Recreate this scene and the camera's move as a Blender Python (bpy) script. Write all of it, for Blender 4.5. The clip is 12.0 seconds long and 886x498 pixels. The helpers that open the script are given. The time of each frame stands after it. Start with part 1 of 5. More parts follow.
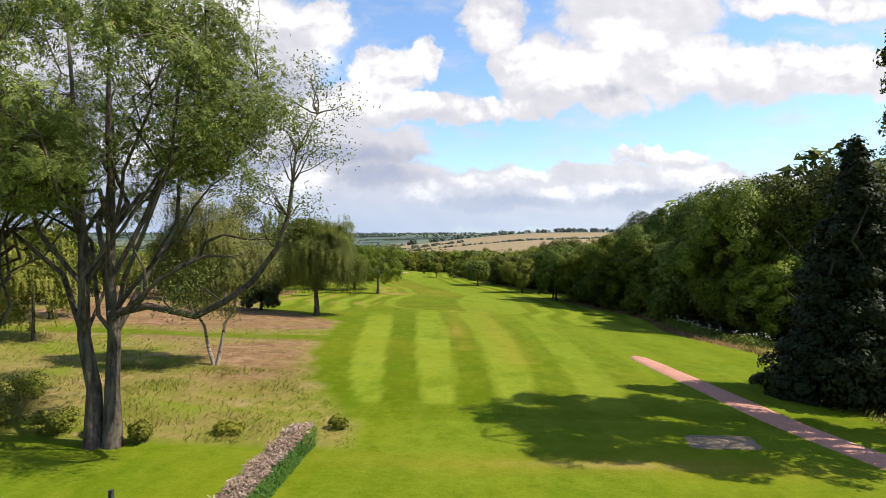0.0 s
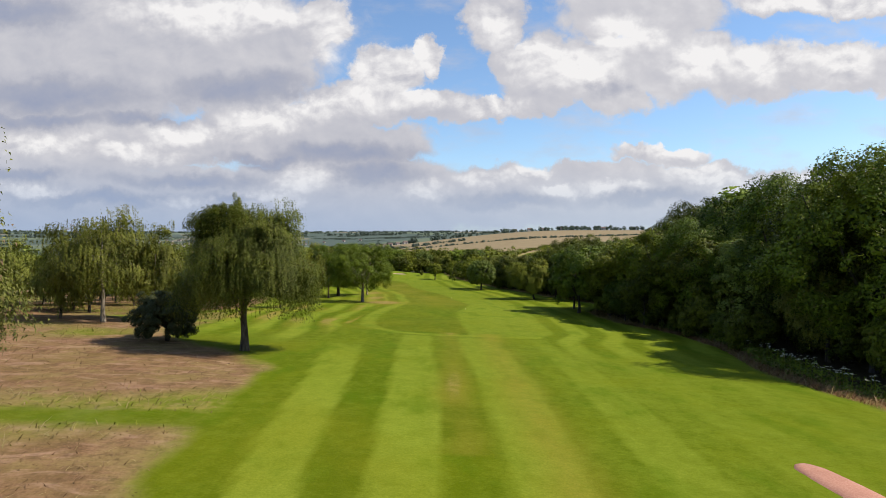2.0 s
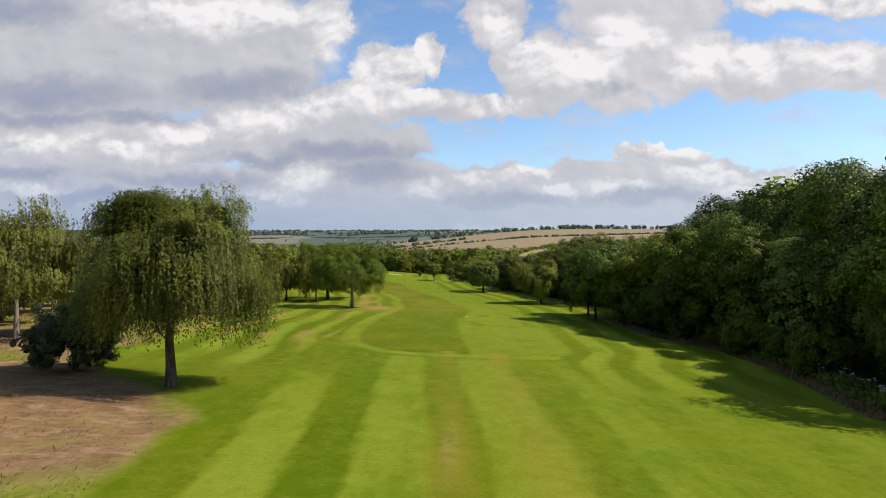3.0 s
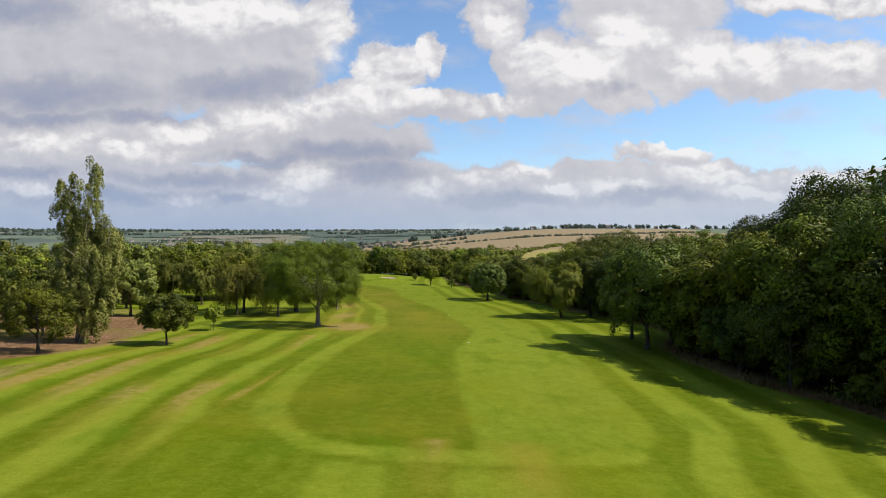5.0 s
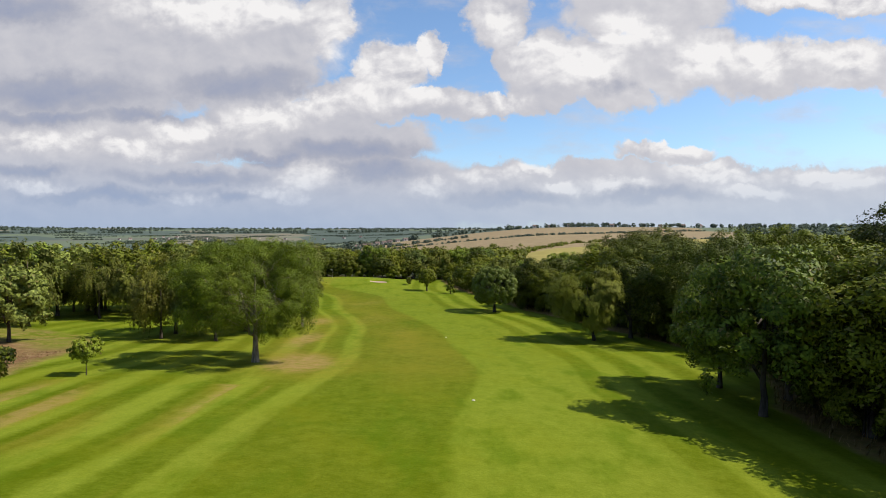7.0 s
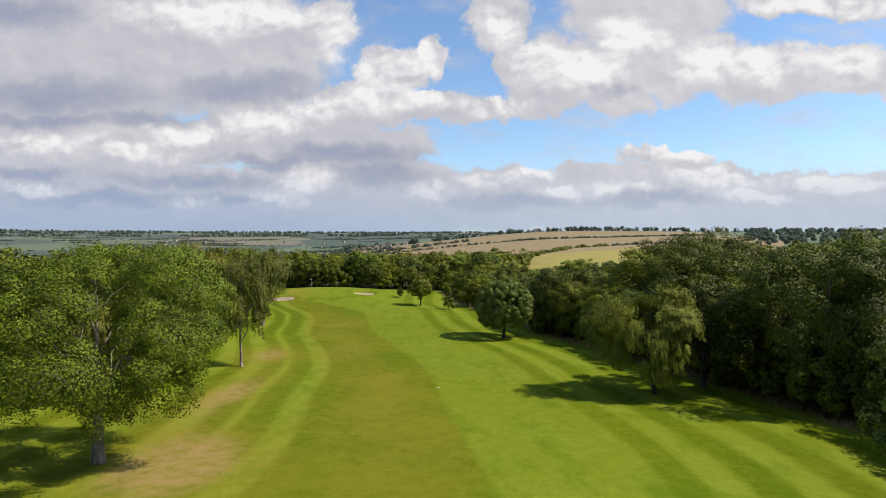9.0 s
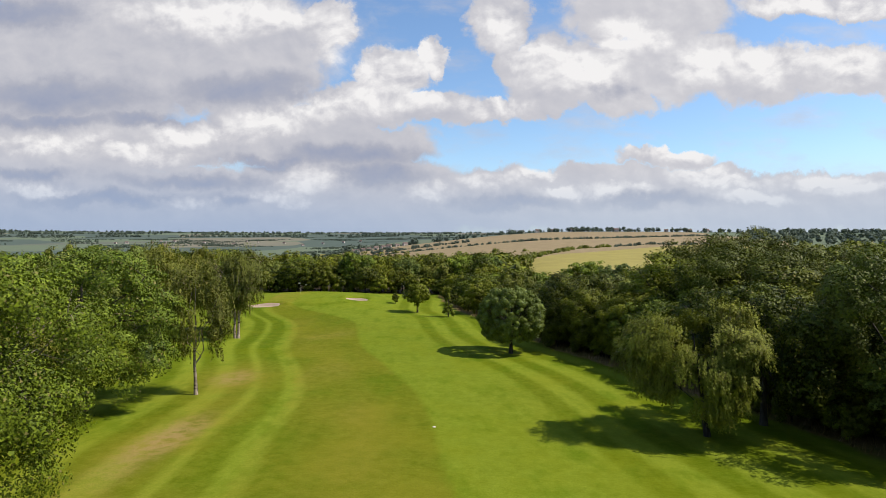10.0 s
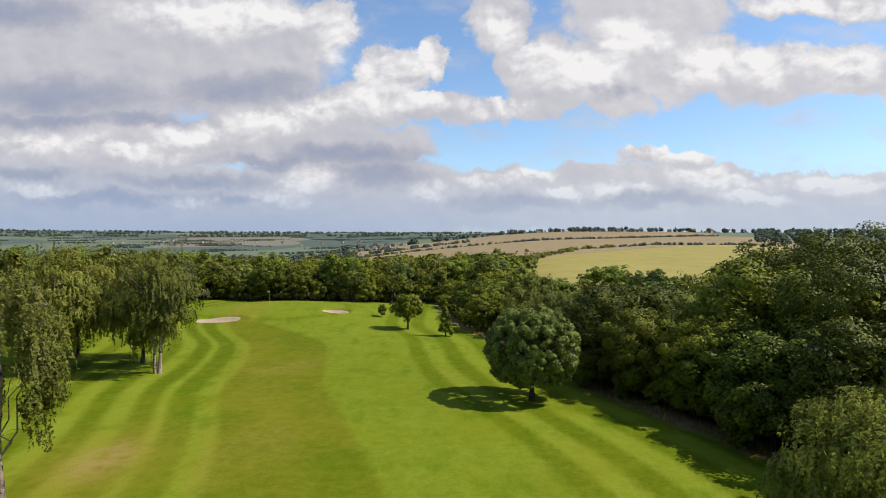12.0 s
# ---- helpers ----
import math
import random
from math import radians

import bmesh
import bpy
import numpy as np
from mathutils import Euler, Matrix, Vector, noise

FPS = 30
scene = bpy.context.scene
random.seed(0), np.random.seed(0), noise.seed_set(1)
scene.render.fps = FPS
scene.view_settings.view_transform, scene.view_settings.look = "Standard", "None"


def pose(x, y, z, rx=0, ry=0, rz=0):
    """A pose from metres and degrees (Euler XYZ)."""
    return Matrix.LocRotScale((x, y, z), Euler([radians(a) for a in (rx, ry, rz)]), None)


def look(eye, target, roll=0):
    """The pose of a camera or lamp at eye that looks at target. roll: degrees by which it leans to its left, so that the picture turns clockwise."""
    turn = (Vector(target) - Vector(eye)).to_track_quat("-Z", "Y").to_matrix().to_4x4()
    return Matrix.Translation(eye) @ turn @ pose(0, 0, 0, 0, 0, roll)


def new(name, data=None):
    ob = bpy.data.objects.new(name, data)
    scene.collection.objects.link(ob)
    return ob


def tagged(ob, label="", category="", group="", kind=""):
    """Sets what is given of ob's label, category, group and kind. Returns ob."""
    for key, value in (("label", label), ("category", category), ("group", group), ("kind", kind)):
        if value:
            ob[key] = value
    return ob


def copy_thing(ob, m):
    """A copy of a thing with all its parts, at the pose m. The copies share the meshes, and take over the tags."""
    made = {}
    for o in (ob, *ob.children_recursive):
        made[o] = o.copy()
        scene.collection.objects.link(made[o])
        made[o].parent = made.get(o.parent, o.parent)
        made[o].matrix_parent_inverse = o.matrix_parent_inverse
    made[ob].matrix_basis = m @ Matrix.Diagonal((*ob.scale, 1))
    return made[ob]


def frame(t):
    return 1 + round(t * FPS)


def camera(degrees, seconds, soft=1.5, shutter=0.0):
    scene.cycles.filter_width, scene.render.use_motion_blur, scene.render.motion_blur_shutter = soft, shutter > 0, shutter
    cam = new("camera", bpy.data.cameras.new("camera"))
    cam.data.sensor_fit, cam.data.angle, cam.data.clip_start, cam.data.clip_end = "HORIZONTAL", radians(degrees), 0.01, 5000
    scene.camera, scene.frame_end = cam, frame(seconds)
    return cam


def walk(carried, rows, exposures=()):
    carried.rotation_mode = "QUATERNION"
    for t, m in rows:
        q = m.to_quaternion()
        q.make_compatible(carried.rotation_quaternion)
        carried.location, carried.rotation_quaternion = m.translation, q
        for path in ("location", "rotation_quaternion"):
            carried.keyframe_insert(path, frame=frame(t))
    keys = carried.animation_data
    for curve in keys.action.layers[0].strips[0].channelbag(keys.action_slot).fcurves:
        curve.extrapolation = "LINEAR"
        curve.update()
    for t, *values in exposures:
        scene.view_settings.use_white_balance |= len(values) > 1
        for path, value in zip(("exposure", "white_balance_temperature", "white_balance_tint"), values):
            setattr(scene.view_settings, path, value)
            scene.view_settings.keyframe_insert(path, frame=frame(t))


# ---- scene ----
# The camera: a drone that flies level down the hole.
cam = camera(75.0, 12.0, 0.85)
METRES, EYE, TILT, LEAN, TURN = 120.0, 9.0, -1.0, 0.0, 0.0
ROWS = [
    (0.0, 0.00000, 0.0000, 0.00000, 0.000, 0.000, -0.000),
    (0.5, 0.00129, 0.0401, 0.00086, 0.035, -0.078, 0.009),
    (1.0, 0.00267, 0.0840, 0.00164, 0.078, -0.138, 0.052),
    (1.5, 0.00431, 0.1235, 0.00181, 0.121, -0.155, 0.078),
    (2.0, 0.00561, 0.1651, 0.00216, 0.147, -0.181, 0.078),
    (2.5, 0.00673, 0.2048, 0.00259, 0.181, -0.216, 0.052),
    (3.0, 0.00828, 0.2482, 0.00285, 0.216, -0.285, 0.043),
    (5.0, 0.01398, 0.4248, 0.00259, 0.302, -0.319, 0.009),
    (5.5, 0.01527, 0.4663, 0.00259, 0.345, -0.354, -0.017),
    (6.0, 0.01648, 0.5105, 0.00259, 0.371, -0.431, -0.035),
    (6.5, 0.01751, 0.5529, 0.00302, 0.405, -0.475, -0.026),
    (7.0, 0.01881, 0.5985, 0.00397, 0.423, -0.457, -0.035),
    (9.0, 0.02338, 0.7679, 0.00725, 0.492, -0.086, -0.138),
    (9.5, 0.02416, 0.8058, 0.00802, 0.518, -0.035, -0.138),
    (10.0, 0.02467, 0.8451, 0.00880, 0.526, -0.026, -0.164),
    (10.5, 0.02554, 0.8822, 0.01001, 0.526, -0.000, -0.181),
    (11.0, 0.02640, 0.9229, 0.01113, 0.544, 0.009, -0.173),
    (11.5, 0.02666, 0.9597, 0.01182, 0.526, -0.017, -0.224),
    (12.0, 0.02761, 0.9993, 0.01165, 0.526, -0.035, -0.224),
]
walk(cam, [(t, pose(0, 0, EYE, TILT, LEAN, TURN) @ pose(METRES * x, METRES * y, METRES * z, 90 + pitch, roll, yaw)) for t, x, y, z, yaw, pitch, roll in ROWS],
     exposures=((0.0, 0.74), (0.6, 0.60), (1.4, 0.36), (2.4, 0.32), (12.0, 0.32)))

# ---- sun, sky and clouds ----
SUN_ELEVATION, SUN_BEARING = 49.0, 95.0   # degrees; the bearing runs clockwise from +y
sun_data = bpy.data.lights.new("sun", "SUN")
sun_data.energy, sun_data.angle, sun_data.color = 5.0, radians(0.53), (1.0, 0.94, 0.84)
sun = new("sun", sun_data)
_b, _e = radians(SUN_BEARING), radians(SUN_ELEVATION)
sun.matrix_world = look((math.sin(_b) * math.cos(_e) * 50, math.cos(_b) * math.cos(_e) * 50, math.sin(_e) * 50), (0, 0, 0))


class Nodes:
    """Short hand for building a node tree."""

    def __init__(self, tree):
        self.tree = tree
        tree.nodes.clear()

    def add(self, kind, operation="", interpolation_type="", data_type="", blend_type="", attribute_name=""):
        n = self.tree.nodes.new(kind)
        if operation:
            n.operation = operation
        if interpolation_type:
            n.interpolation_type = interpolation_type
        if data_type:
            n.data_type = data_type
        if blend_type:
            n.blend_type = blend_type
        if attribute_name:
            n.attribute_name = attribute_name
        return n

    def put(self, socket, value):
        if isinstance(value, bpy.types.NodeSocket):
            self.tree.links.new(value, socket)
        elif value is not None:
            socket.default_value = value

    def math(self, op, a, b=None, c=None, clamp=False):
        n = self.add("ShaderNodeMath", operation=op)
        n.use_clamp = clamp
        for s, v in zip(n.inputs, (a, b, c)):
            self.put(s, v)
        return n.outputs[0]

    def vec(self, op, a, b=None):
        n = self.add("ShaderNodeVectorMath", operation=op)
        self.put(n.inputs[0], a)
        if b is not None:
            self.put(n.inputs[1], b)
        return n.outputs["Value"] if op in ("LENGTH", "DOT_PRODUCT", "DISTANCE") else n.outputs[0]

    def ramp(self, value, low, high, to_low=0.0, to_high=1.0, smooth=True):
        n = self.add("ShaderNodeMapRange", interpolation_type="SMOOTHSTEP" if smooth else "LINEAR")
        for s, v in zip(n.inputs, (value, low, high, to_low, to_high)):
            self.put(s, v)
        return n.outputs[0]

    def noise(self, vector, scale, detail=4.0, rough=0.55, distort=0.0, colour=False):
        n = self.add("ShaderNodeTexNoise")
        self.put(n.inputs["Vector"], vector)
        n.inputs["Scale"].default_value, n.inputs["Detail"].default_value = scale, detail
        n.inputs["Roughness"].default_value, n.inputs["Distortion"].default_value = rough, distort
        return n.outputs["Color"] if colour else n.outputs[0]

    def mix(self, factor, a, b, blend="MIX"):
        n = self.add("ShaderNodeMix", data_type="RGBA", blend_type=blend)
        self.put(n.inputs[0], factor)
        for s, v in ((n.inputs[6], a), (n.inputs[7], b)):
            self.put(s, (*v, 1.0) if isinstance(v, tuple) and len(v) == 3 else v)
        return n.outputs[2]

    def attr(self, name):
        return self.add("ShaderNodeAttribute", attribute_name=name).outputs["Fac"]


def build_sky():
    world = bpy.data.worlds.new("summer_sky")
    world.use_nodes = True
    scene.world = world
    N = Nodes(world.node_tree)
    sky = N.add("ShaderNodeTexSky")
    sky.sky_type, sky.sun_disc = "NISHITA", False
    sky.altitude, sky.air_density, sky.dust_density, sky.ozone_density = 100.0, 1.0, 0.6, 2.0
    sky.sun_elevation, sky.sun_rotation = radians(SUN_ELEVATION), radians(SUN_BEARING)
    ray_dir = N.add("ShaderNodeTexCoord").outputs["Generated"]
    sep = N.add("ShaderNodeSeparateXYZ")
    N.put(sep.inputs[0], ray_dir)
    dx, dy, dz = sep.outputs
    ahead = N.math("MAXIMUM", dy, 0.12)
    comb = N.add("ShaderNodeCombineXYZ")
    N.put(comb.inputs[0], N.math("DIVIDE", dx, ahead))
    N.put(comb.inputs[1], N.math("DIVIDE", dz, ahead))
    flat = comb.outputs[0]                       # slopes to the right and up
    # the billows push the cloud edges about
    wob = N.vec("SUBTRACT", N.noise(flat, 11.0, 8.0, 0.62, colour=True), (0.5, 0.5, 0.5))
    edge = N.vec("ADD", flat, N.vec("MULTIPLY", wob, (0.13, 0.10, 0.0)))
    inner = N.vec("ADD", flat, N.vec("MULTIPLY", wob, (0.16, 0.08, 0.0)))

    def blobs(rows, vector, near, far):
        total = None
        for cx, cy, rx, ry in rows:
            away = N.vec("LENGTH", N.vec("MULTIPLY", N.vec("SUBTRACT", vector, (cx, cy, 0.0)), (1 / rx, 1 / ry, 0.0)))
            v = N.ramp(away, near, far, 1.0, 0.0)
            total = v if total is None else N.math("MAXIMUM", total, v)
        return total

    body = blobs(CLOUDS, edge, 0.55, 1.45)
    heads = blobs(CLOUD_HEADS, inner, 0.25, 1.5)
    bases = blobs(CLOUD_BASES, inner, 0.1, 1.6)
    shape = N.vec("MULTIPLY", flat, (1.0, 1.3, 1.0))
    billow = N.noise(shape, 13.0, 8.0, 0.55, 0.25)
    lit_from = N.noise(N.vec("ADD", shape, (0.010, 0.016, 0.0)), 13.0, 8.0, 0.55, 0.25)
    broad = N.noise(N.vec("MULTIPLY", flat, (1.0, 2.2, 1.0)), 4.5, 5.0, 0.55)
    # cover: 1 in cloud, 0 in the blue
    raw = N.math("ADD", body, N.math("MULTIPLY", N.math("SUBTRACT", billow, 0.5), 0.85))
    cover = N.ramp(raw, 0.22, 0.72)
    wisp = N.math("MULTIPLY", N.ramp(N.noise(N.vec("MULTIPLY", flat, (1.0, 2.6, 1.0)), 6.0, 7.0, 0.6), 0.44, 0.76), 0.60)
    cover = N.math("MAXIMUM", cover, wisp)
    # overhead and behind the camera: broken cloud
    back = N.ramp(N.noise(ray_dir, 2.4, 7.0, 0.55), 0.53, 0.68)
    front = N.math("MULTIPLY", N.ramp(dy, 0.10, 0.40), N.ramp(dz, 0.42, 0.60, 1.0, 0.0))
    cover = N.math("ADD", N.math("MULTIPLY", cover, front), N.math("MULTIPLY", back, N.math("SUBTRACT", 1.0, front)))
    # brightness of the cloud: lit heads, grey bases, relief from the sun's side
    bright = N.math("ADD", 0.56, N.math("MULTIPLY", heads, 0.36))
    bright = N.math("ADD", bright, N.ramp(dx, 0.0, 0.35, 0.0, 0.10))
    bright = N.math("SUBTRACT", bright, N.math("MULTIPLY", bases, 0.40))
    strong = N.math("ADD", 0.28, N.math("MULTIPLY", heads, 0.9))
    relief = N.math("ADD", N.math("MULTIPLY", N.math("SUBTRACT", billow, lit_from), 1.5), N.math("MULTIPLY", N.math("SUBTRACT", billow, 0.5), 0.35))
    bright = N.math("ADD", bright, N.math("MULTIPLY", relief, strong))
    bright = N.math("ADD", bright, N.math("MULTIPLY", N.math("SUBTRACT", broad, 0.5), 0.34), clamp=True)
    ramp = N.add("ShaderNodeValToRGB")
    N.put(ramp.inputs[0], bright)
    els = ramp.color_ramp.elements
    els[0].position, els[0].color = 0.0, (0.30, 0.345, 0.485, 1)
    els[1].position, els[1].color = 1.0, (0.90, 0.885, 0.885, 1)
    for at, colour in ((0.33, (0.425, 0.44, 0.52, 1)), (0.66, (0.62, 0.615, 0.655, 1))):
        els.new(at).color = colour
    blue = N.mix(1.0, sky.outputs[0], (SKY_STRENGTH * 0.90, SKY_STRENGTH * 1.0, SKY_STRENGTH * 1.08), "MULTIPLY")
    both = N.mix(cover, blue, ramp.outputs[0])
    # thin haze low over the horizon, brighter towards the sun
    haze = N.ramp(dz, 0.0, 0.14, 0.80, 0.0)
    low = N.mix(N.ramp(dx, -0.35, 0.30), (0.34, 0.445, 0.635), (0.47, 0.56, 0.70))
    both = N.mix(haze, both, low)
    bg = N.add("ShaderNodeBackground")
    N.put(bg.inputs[0], both)
    bg.inputs[1].default_value = CLOUD_LEVEL
    N.put(N.add("ShaderNodeOutputWorld").inputs[0], bg.outputs[0])


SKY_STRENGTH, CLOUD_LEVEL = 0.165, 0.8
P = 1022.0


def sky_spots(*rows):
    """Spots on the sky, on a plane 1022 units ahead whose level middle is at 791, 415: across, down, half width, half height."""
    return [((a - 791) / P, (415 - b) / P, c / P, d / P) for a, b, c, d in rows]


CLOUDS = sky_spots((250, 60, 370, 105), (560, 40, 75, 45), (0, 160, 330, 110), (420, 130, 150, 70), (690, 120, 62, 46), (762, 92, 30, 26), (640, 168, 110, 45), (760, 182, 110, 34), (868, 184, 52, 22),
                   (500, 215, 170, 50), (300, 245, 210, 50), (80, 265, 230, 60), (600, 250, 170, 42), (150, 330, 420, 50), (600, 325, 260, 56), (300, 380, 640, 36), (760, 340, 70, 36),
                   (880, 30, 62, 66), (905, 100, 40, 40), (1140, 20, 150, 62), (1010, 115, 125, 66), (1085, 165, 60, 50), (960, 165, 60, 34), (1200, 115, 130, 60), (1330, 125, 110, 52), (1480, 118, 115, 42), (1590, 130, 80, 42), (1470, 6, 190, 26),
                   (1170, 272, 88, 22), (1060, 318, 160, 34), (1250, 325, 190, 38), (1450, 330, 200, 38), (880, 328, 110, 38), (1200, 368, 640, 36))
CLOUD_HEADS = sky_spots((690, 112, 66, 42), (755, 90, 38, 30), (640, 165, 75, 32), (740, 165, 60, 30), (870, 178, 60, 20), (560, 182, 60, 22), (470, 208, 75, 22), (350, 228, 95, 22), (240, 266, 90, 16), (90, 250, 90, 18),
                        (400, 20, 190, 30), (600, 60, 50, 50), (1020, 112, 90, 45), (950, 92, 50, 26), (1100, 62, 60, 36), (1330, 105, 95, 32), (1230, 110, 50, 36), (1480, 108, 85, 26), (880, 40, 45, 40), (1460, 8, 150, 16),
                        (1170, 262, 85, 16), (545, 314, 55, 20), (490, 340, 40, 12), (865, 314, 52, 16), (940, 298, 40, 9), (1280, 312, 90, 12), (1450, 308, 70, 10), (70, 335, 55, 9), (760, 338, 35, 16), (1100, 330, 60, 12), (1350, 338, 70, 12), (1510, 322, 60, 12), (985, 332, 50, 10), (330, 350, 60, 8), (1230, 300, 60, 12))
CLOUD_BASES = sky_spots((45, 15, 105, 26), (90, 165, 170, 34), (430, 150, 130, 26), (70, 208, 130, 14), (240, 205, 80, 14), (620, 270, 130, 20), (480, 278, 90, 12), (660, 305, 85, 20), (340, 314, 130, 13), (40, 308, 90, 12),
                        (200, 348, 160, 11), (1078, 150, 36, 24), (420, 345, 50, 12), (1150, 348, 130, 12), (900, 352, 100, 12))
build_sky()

# ---- materials ----
def material(name):
    m = bpy.data.materials.new(name)
    m.use_nodes = True
    return m, Nodes(m.node_tree)


def finish(N, colour, rough=0.8, bump=None, bump_size=0.02, strength=0.6, metal=0.0, specular=0.3):
    bsdf = N.add("ShaderNodeBsdfPrincipled")
    N.put(bsdf.inputs["Base Color"], (*colour, 1.0) if isinstance(colour, tuple) else colour)
    N.put(bsdf.inputs["Roughness"], rough)
    N.put(bsdf.inputs["Metallic"], metal)
    N.put(bsdf.inputs["Specular IOR Level"], specular)
    if bump is not None:
        b = N.add("ShaderNodeBump")
        b.inputs["Distance"].default_value, b.inputs["Strength"].default_value = bump_size, strength
        N.put(b.inputs["Height"], bump)
        N.put(bsdf.inputs["Normal"], b.outputs[0])
    N.put(N.add("ShaderNodeOutputMaterial").inputs[0], bsdf.outputs[0])
    return bsdf


def position(N):
    return N.add("ShaderNodeNewGeometry").outputs["Position"]


def leaf_material(name, dark, light, through_light=0.35, dry=(0.20, 0.17, 0.05), dry_part=0.05, gloss=0.28, single=0.55, blotch=0.3, glow=0.45):
    """Foliage: each leaf its own shade, boughs and whole trees a little apart in tint."""
    dark, light, dry = (tuple(LEAF_LEVEL * v for v in c) for c in (dark, light, dry))
    m, N = material(name)
    geo = N.add("ShaderNodeNewGeometry")
    each = geo.outputs["Random Per Island"]
    whole = N.add("ShaderNodeObjectInfo").outputs["Random"]
    patch = N.noise(geo.outputs["Position"], 0.55, 3.0)
    f = N.math("ADD", N.math("MULTIPLY", each, single), N.math("MULTIPLY", N.ramp(patch, 0.3, 0.7), blotch))
    f = N.math("ADD", f, N.math("MULTIPLY", N.math("SUBTRACT", whole, 0.5), 0.5), clamp=True)
    col = N.mix(f, dark, light)
    tint = N.math("FRACT", N.math("MULTIPLY", whole, 7.13))
    col = N.mix(1.0, col, N.mix(tint, (0.92, 0.99, 1.02), (1.10, 1.03, 0.9)), "MULTIPLY")
    col = N.mix(N.ramp(each, 1.0 - dry_part, 1.0 - dry_part + 0.01), col, dry)
    bsdf = N.add("ShaderNodeBsdfPrincipled")
    N.put(bsdf.inputs["Base Color"], col)
    bsdf.inputs["Roughness"].default_value = 0.58
    bsdf.inputs["Specular IOR Level"].default_value = gloss
    back = N.add("ShaderNodeBsdfTranslucent")
    N.put(back.inputs[0], N.mix(glow, col, (0.20, 0.26, 0.03)))
    both = N.add("ShaderNodeMixShader")
    both.inputs[0].default_value = through_light
    N.put(both.inputs[1], bsdf.outputs[0])
    N.put(both.inputs[2], back.outputs[0])
    N.put(N.add("ShaderNodeOutputMaterial").inputs[0], both.outputs[0])
    return m


LEAF_LEVEL = 0.84


def bark_material(name, dark, light, scale=6.0, patches=None):
    m, N = material(name)
    pos = N.add("ShaderNodeTexCoord").outputs["Object"]
    grooves = N.noise(N.vec("MULTIPLY", pos, (1.0, 1.0, 0.22)), scale, 6.0, 0.65)
    stains = N.noise(pos, 0.9, 3.0)
    col = N.mix(N.ramp(grooves, 0.3, 0.7), dark, light)
    col = N.mix(N.math("MULTIPLY", N.ramp(stains, 0.5, 0.75), 0.5), col, (0.10, 0.13, 0.06))
    if patches:
        rings = N.noise(N.vec("MULTIPLY", pos, (0.8, 0.8, 2.6)), 1.7, 4.0, 0.6)
        col = N.mix(N.ramp(rings, 0.54, 0.60), col, patches)
    finish(N, col, 0.9, grooves, 0.03, 0.8, specular=0.15)
    return m


LEAF_ASH = leaf_material("ash_leaves", (0.048, 0.066, 0.014), (0.345, 0.390, 0.078), 0.24, gloss=0.16, single=0.75)
LEAF_TWIN = leaf_material("twin_birch_leaves", (0.050, 0.056, 0.016), (0.250, 0.246, 0.052), 0.20, dry=(0.20, 0.13, 0.07), dry_part=0.10, gloss=0.14, single=0.40, blotch=0.5)
LEAF_OAK = leaf_material("oak_leaves", (0.019, 0.029, 0.004), (0.238, 0.258, 0.014), 0.08, gloss=0.12)
LEAF_BRIGHT = leaf_material("maple_leaves", (0.032, 0.056, 0.006), (0.265, 0.325, 0.022), 0.10, gloss=0.15)
LEAF_BIRCH = leaf_material("birch_leaves", (0.095, 0.103, 0.016), (0.275, 0.272, 0.042), 0.18, dry_part=0.08, gloss=0.11, single=0.36, blotch=0.5)
# leaf green darkened to stand for the shaded face of the tall wood
LEAF_SHADED = leaf_material("deep_green_leaves", (0.007, 0.010, 0.003), (0.142, 0.162, 0.011), 0.05, gloss=0.14, dry_part=0.02)
LEAF_FEATHER = leaf_material("feathery_leaves", (0.020, 0.036, 0.004), (0.196, 0.248, 0.015), 0.10, gloss=0.11, single=0.7)
LEAF_DARK = leaf_material("dark_leaves", (0.010, 0.016, 0.006), (0.034, 0.044, 0.013), 0.03, dry_part=0.01, gloss=0.11)
LEAF_ROUND = leaf_material("whitebeam_leaves", (0.050, 0.076, 0.013), (0.240, 0.300, 0.050), 0.08, dry=(0.24, 0.29, 0.14), dry_part=0.06, gloss=0.16)
LEAF_POPLAR = leaf_material("poplar_leaves", (0.105, 0.125, 0.025), (0.335, 0.350, 0.090), 0.20, dry_part=0.1, gloss=0.14)
LEAF_WILLOW = leaf_material("willow_leaves", (0.066, 0.072, 0.009), (0.265, 0.265, 0.028), 0.14, dry_part=0.06, gloss=0.10, single=0.7)
LEAF_WEEP = leaf_material("weeping_birch_leaves", (0.070, 0.078, 0.011), (0.325, 0.325, 0.045), 0.28, dry_part=0.06, gloss=0.13, single=0.32, blotch=0.55)
LEAF_THORN = leaf_material("hawthorn_leaves", (0.022, 0.028, 0.012), (0.115, 0.125, 0.048), 0.05, dry_part=0.02, gloss=0.14)
# distance haze mixed into the leaf colour: paler and bluer than the near woods
LEAF_FAR_HAZE = leaf_material("far_wood_leaves", (0.066, 0.090, 0.082), (0.102, 0.130, 0.108), 0.10, dry_part=0.0, gloss=0.02)
BARK = bark_material("grey_bark", (0.028, 0.021, 0.015), (0.128, 0.098, 0.070))
BARK_DARK = bark_material("dark_bark", (0.02, 0.017, 0.014), (0.075, 0.062, 0.05))
BARK_PALE = bark_material("pale_bark", (0.09, 0.075, 0.055), (0.26, 0.215, 0.155))
BARK_BIRCH = bark_material("birch_bark", (0.16, 0.120, 0.088), (0.36, 0.285, 0.215), 5.0, patches=(0.035, 0.028, 0.022))


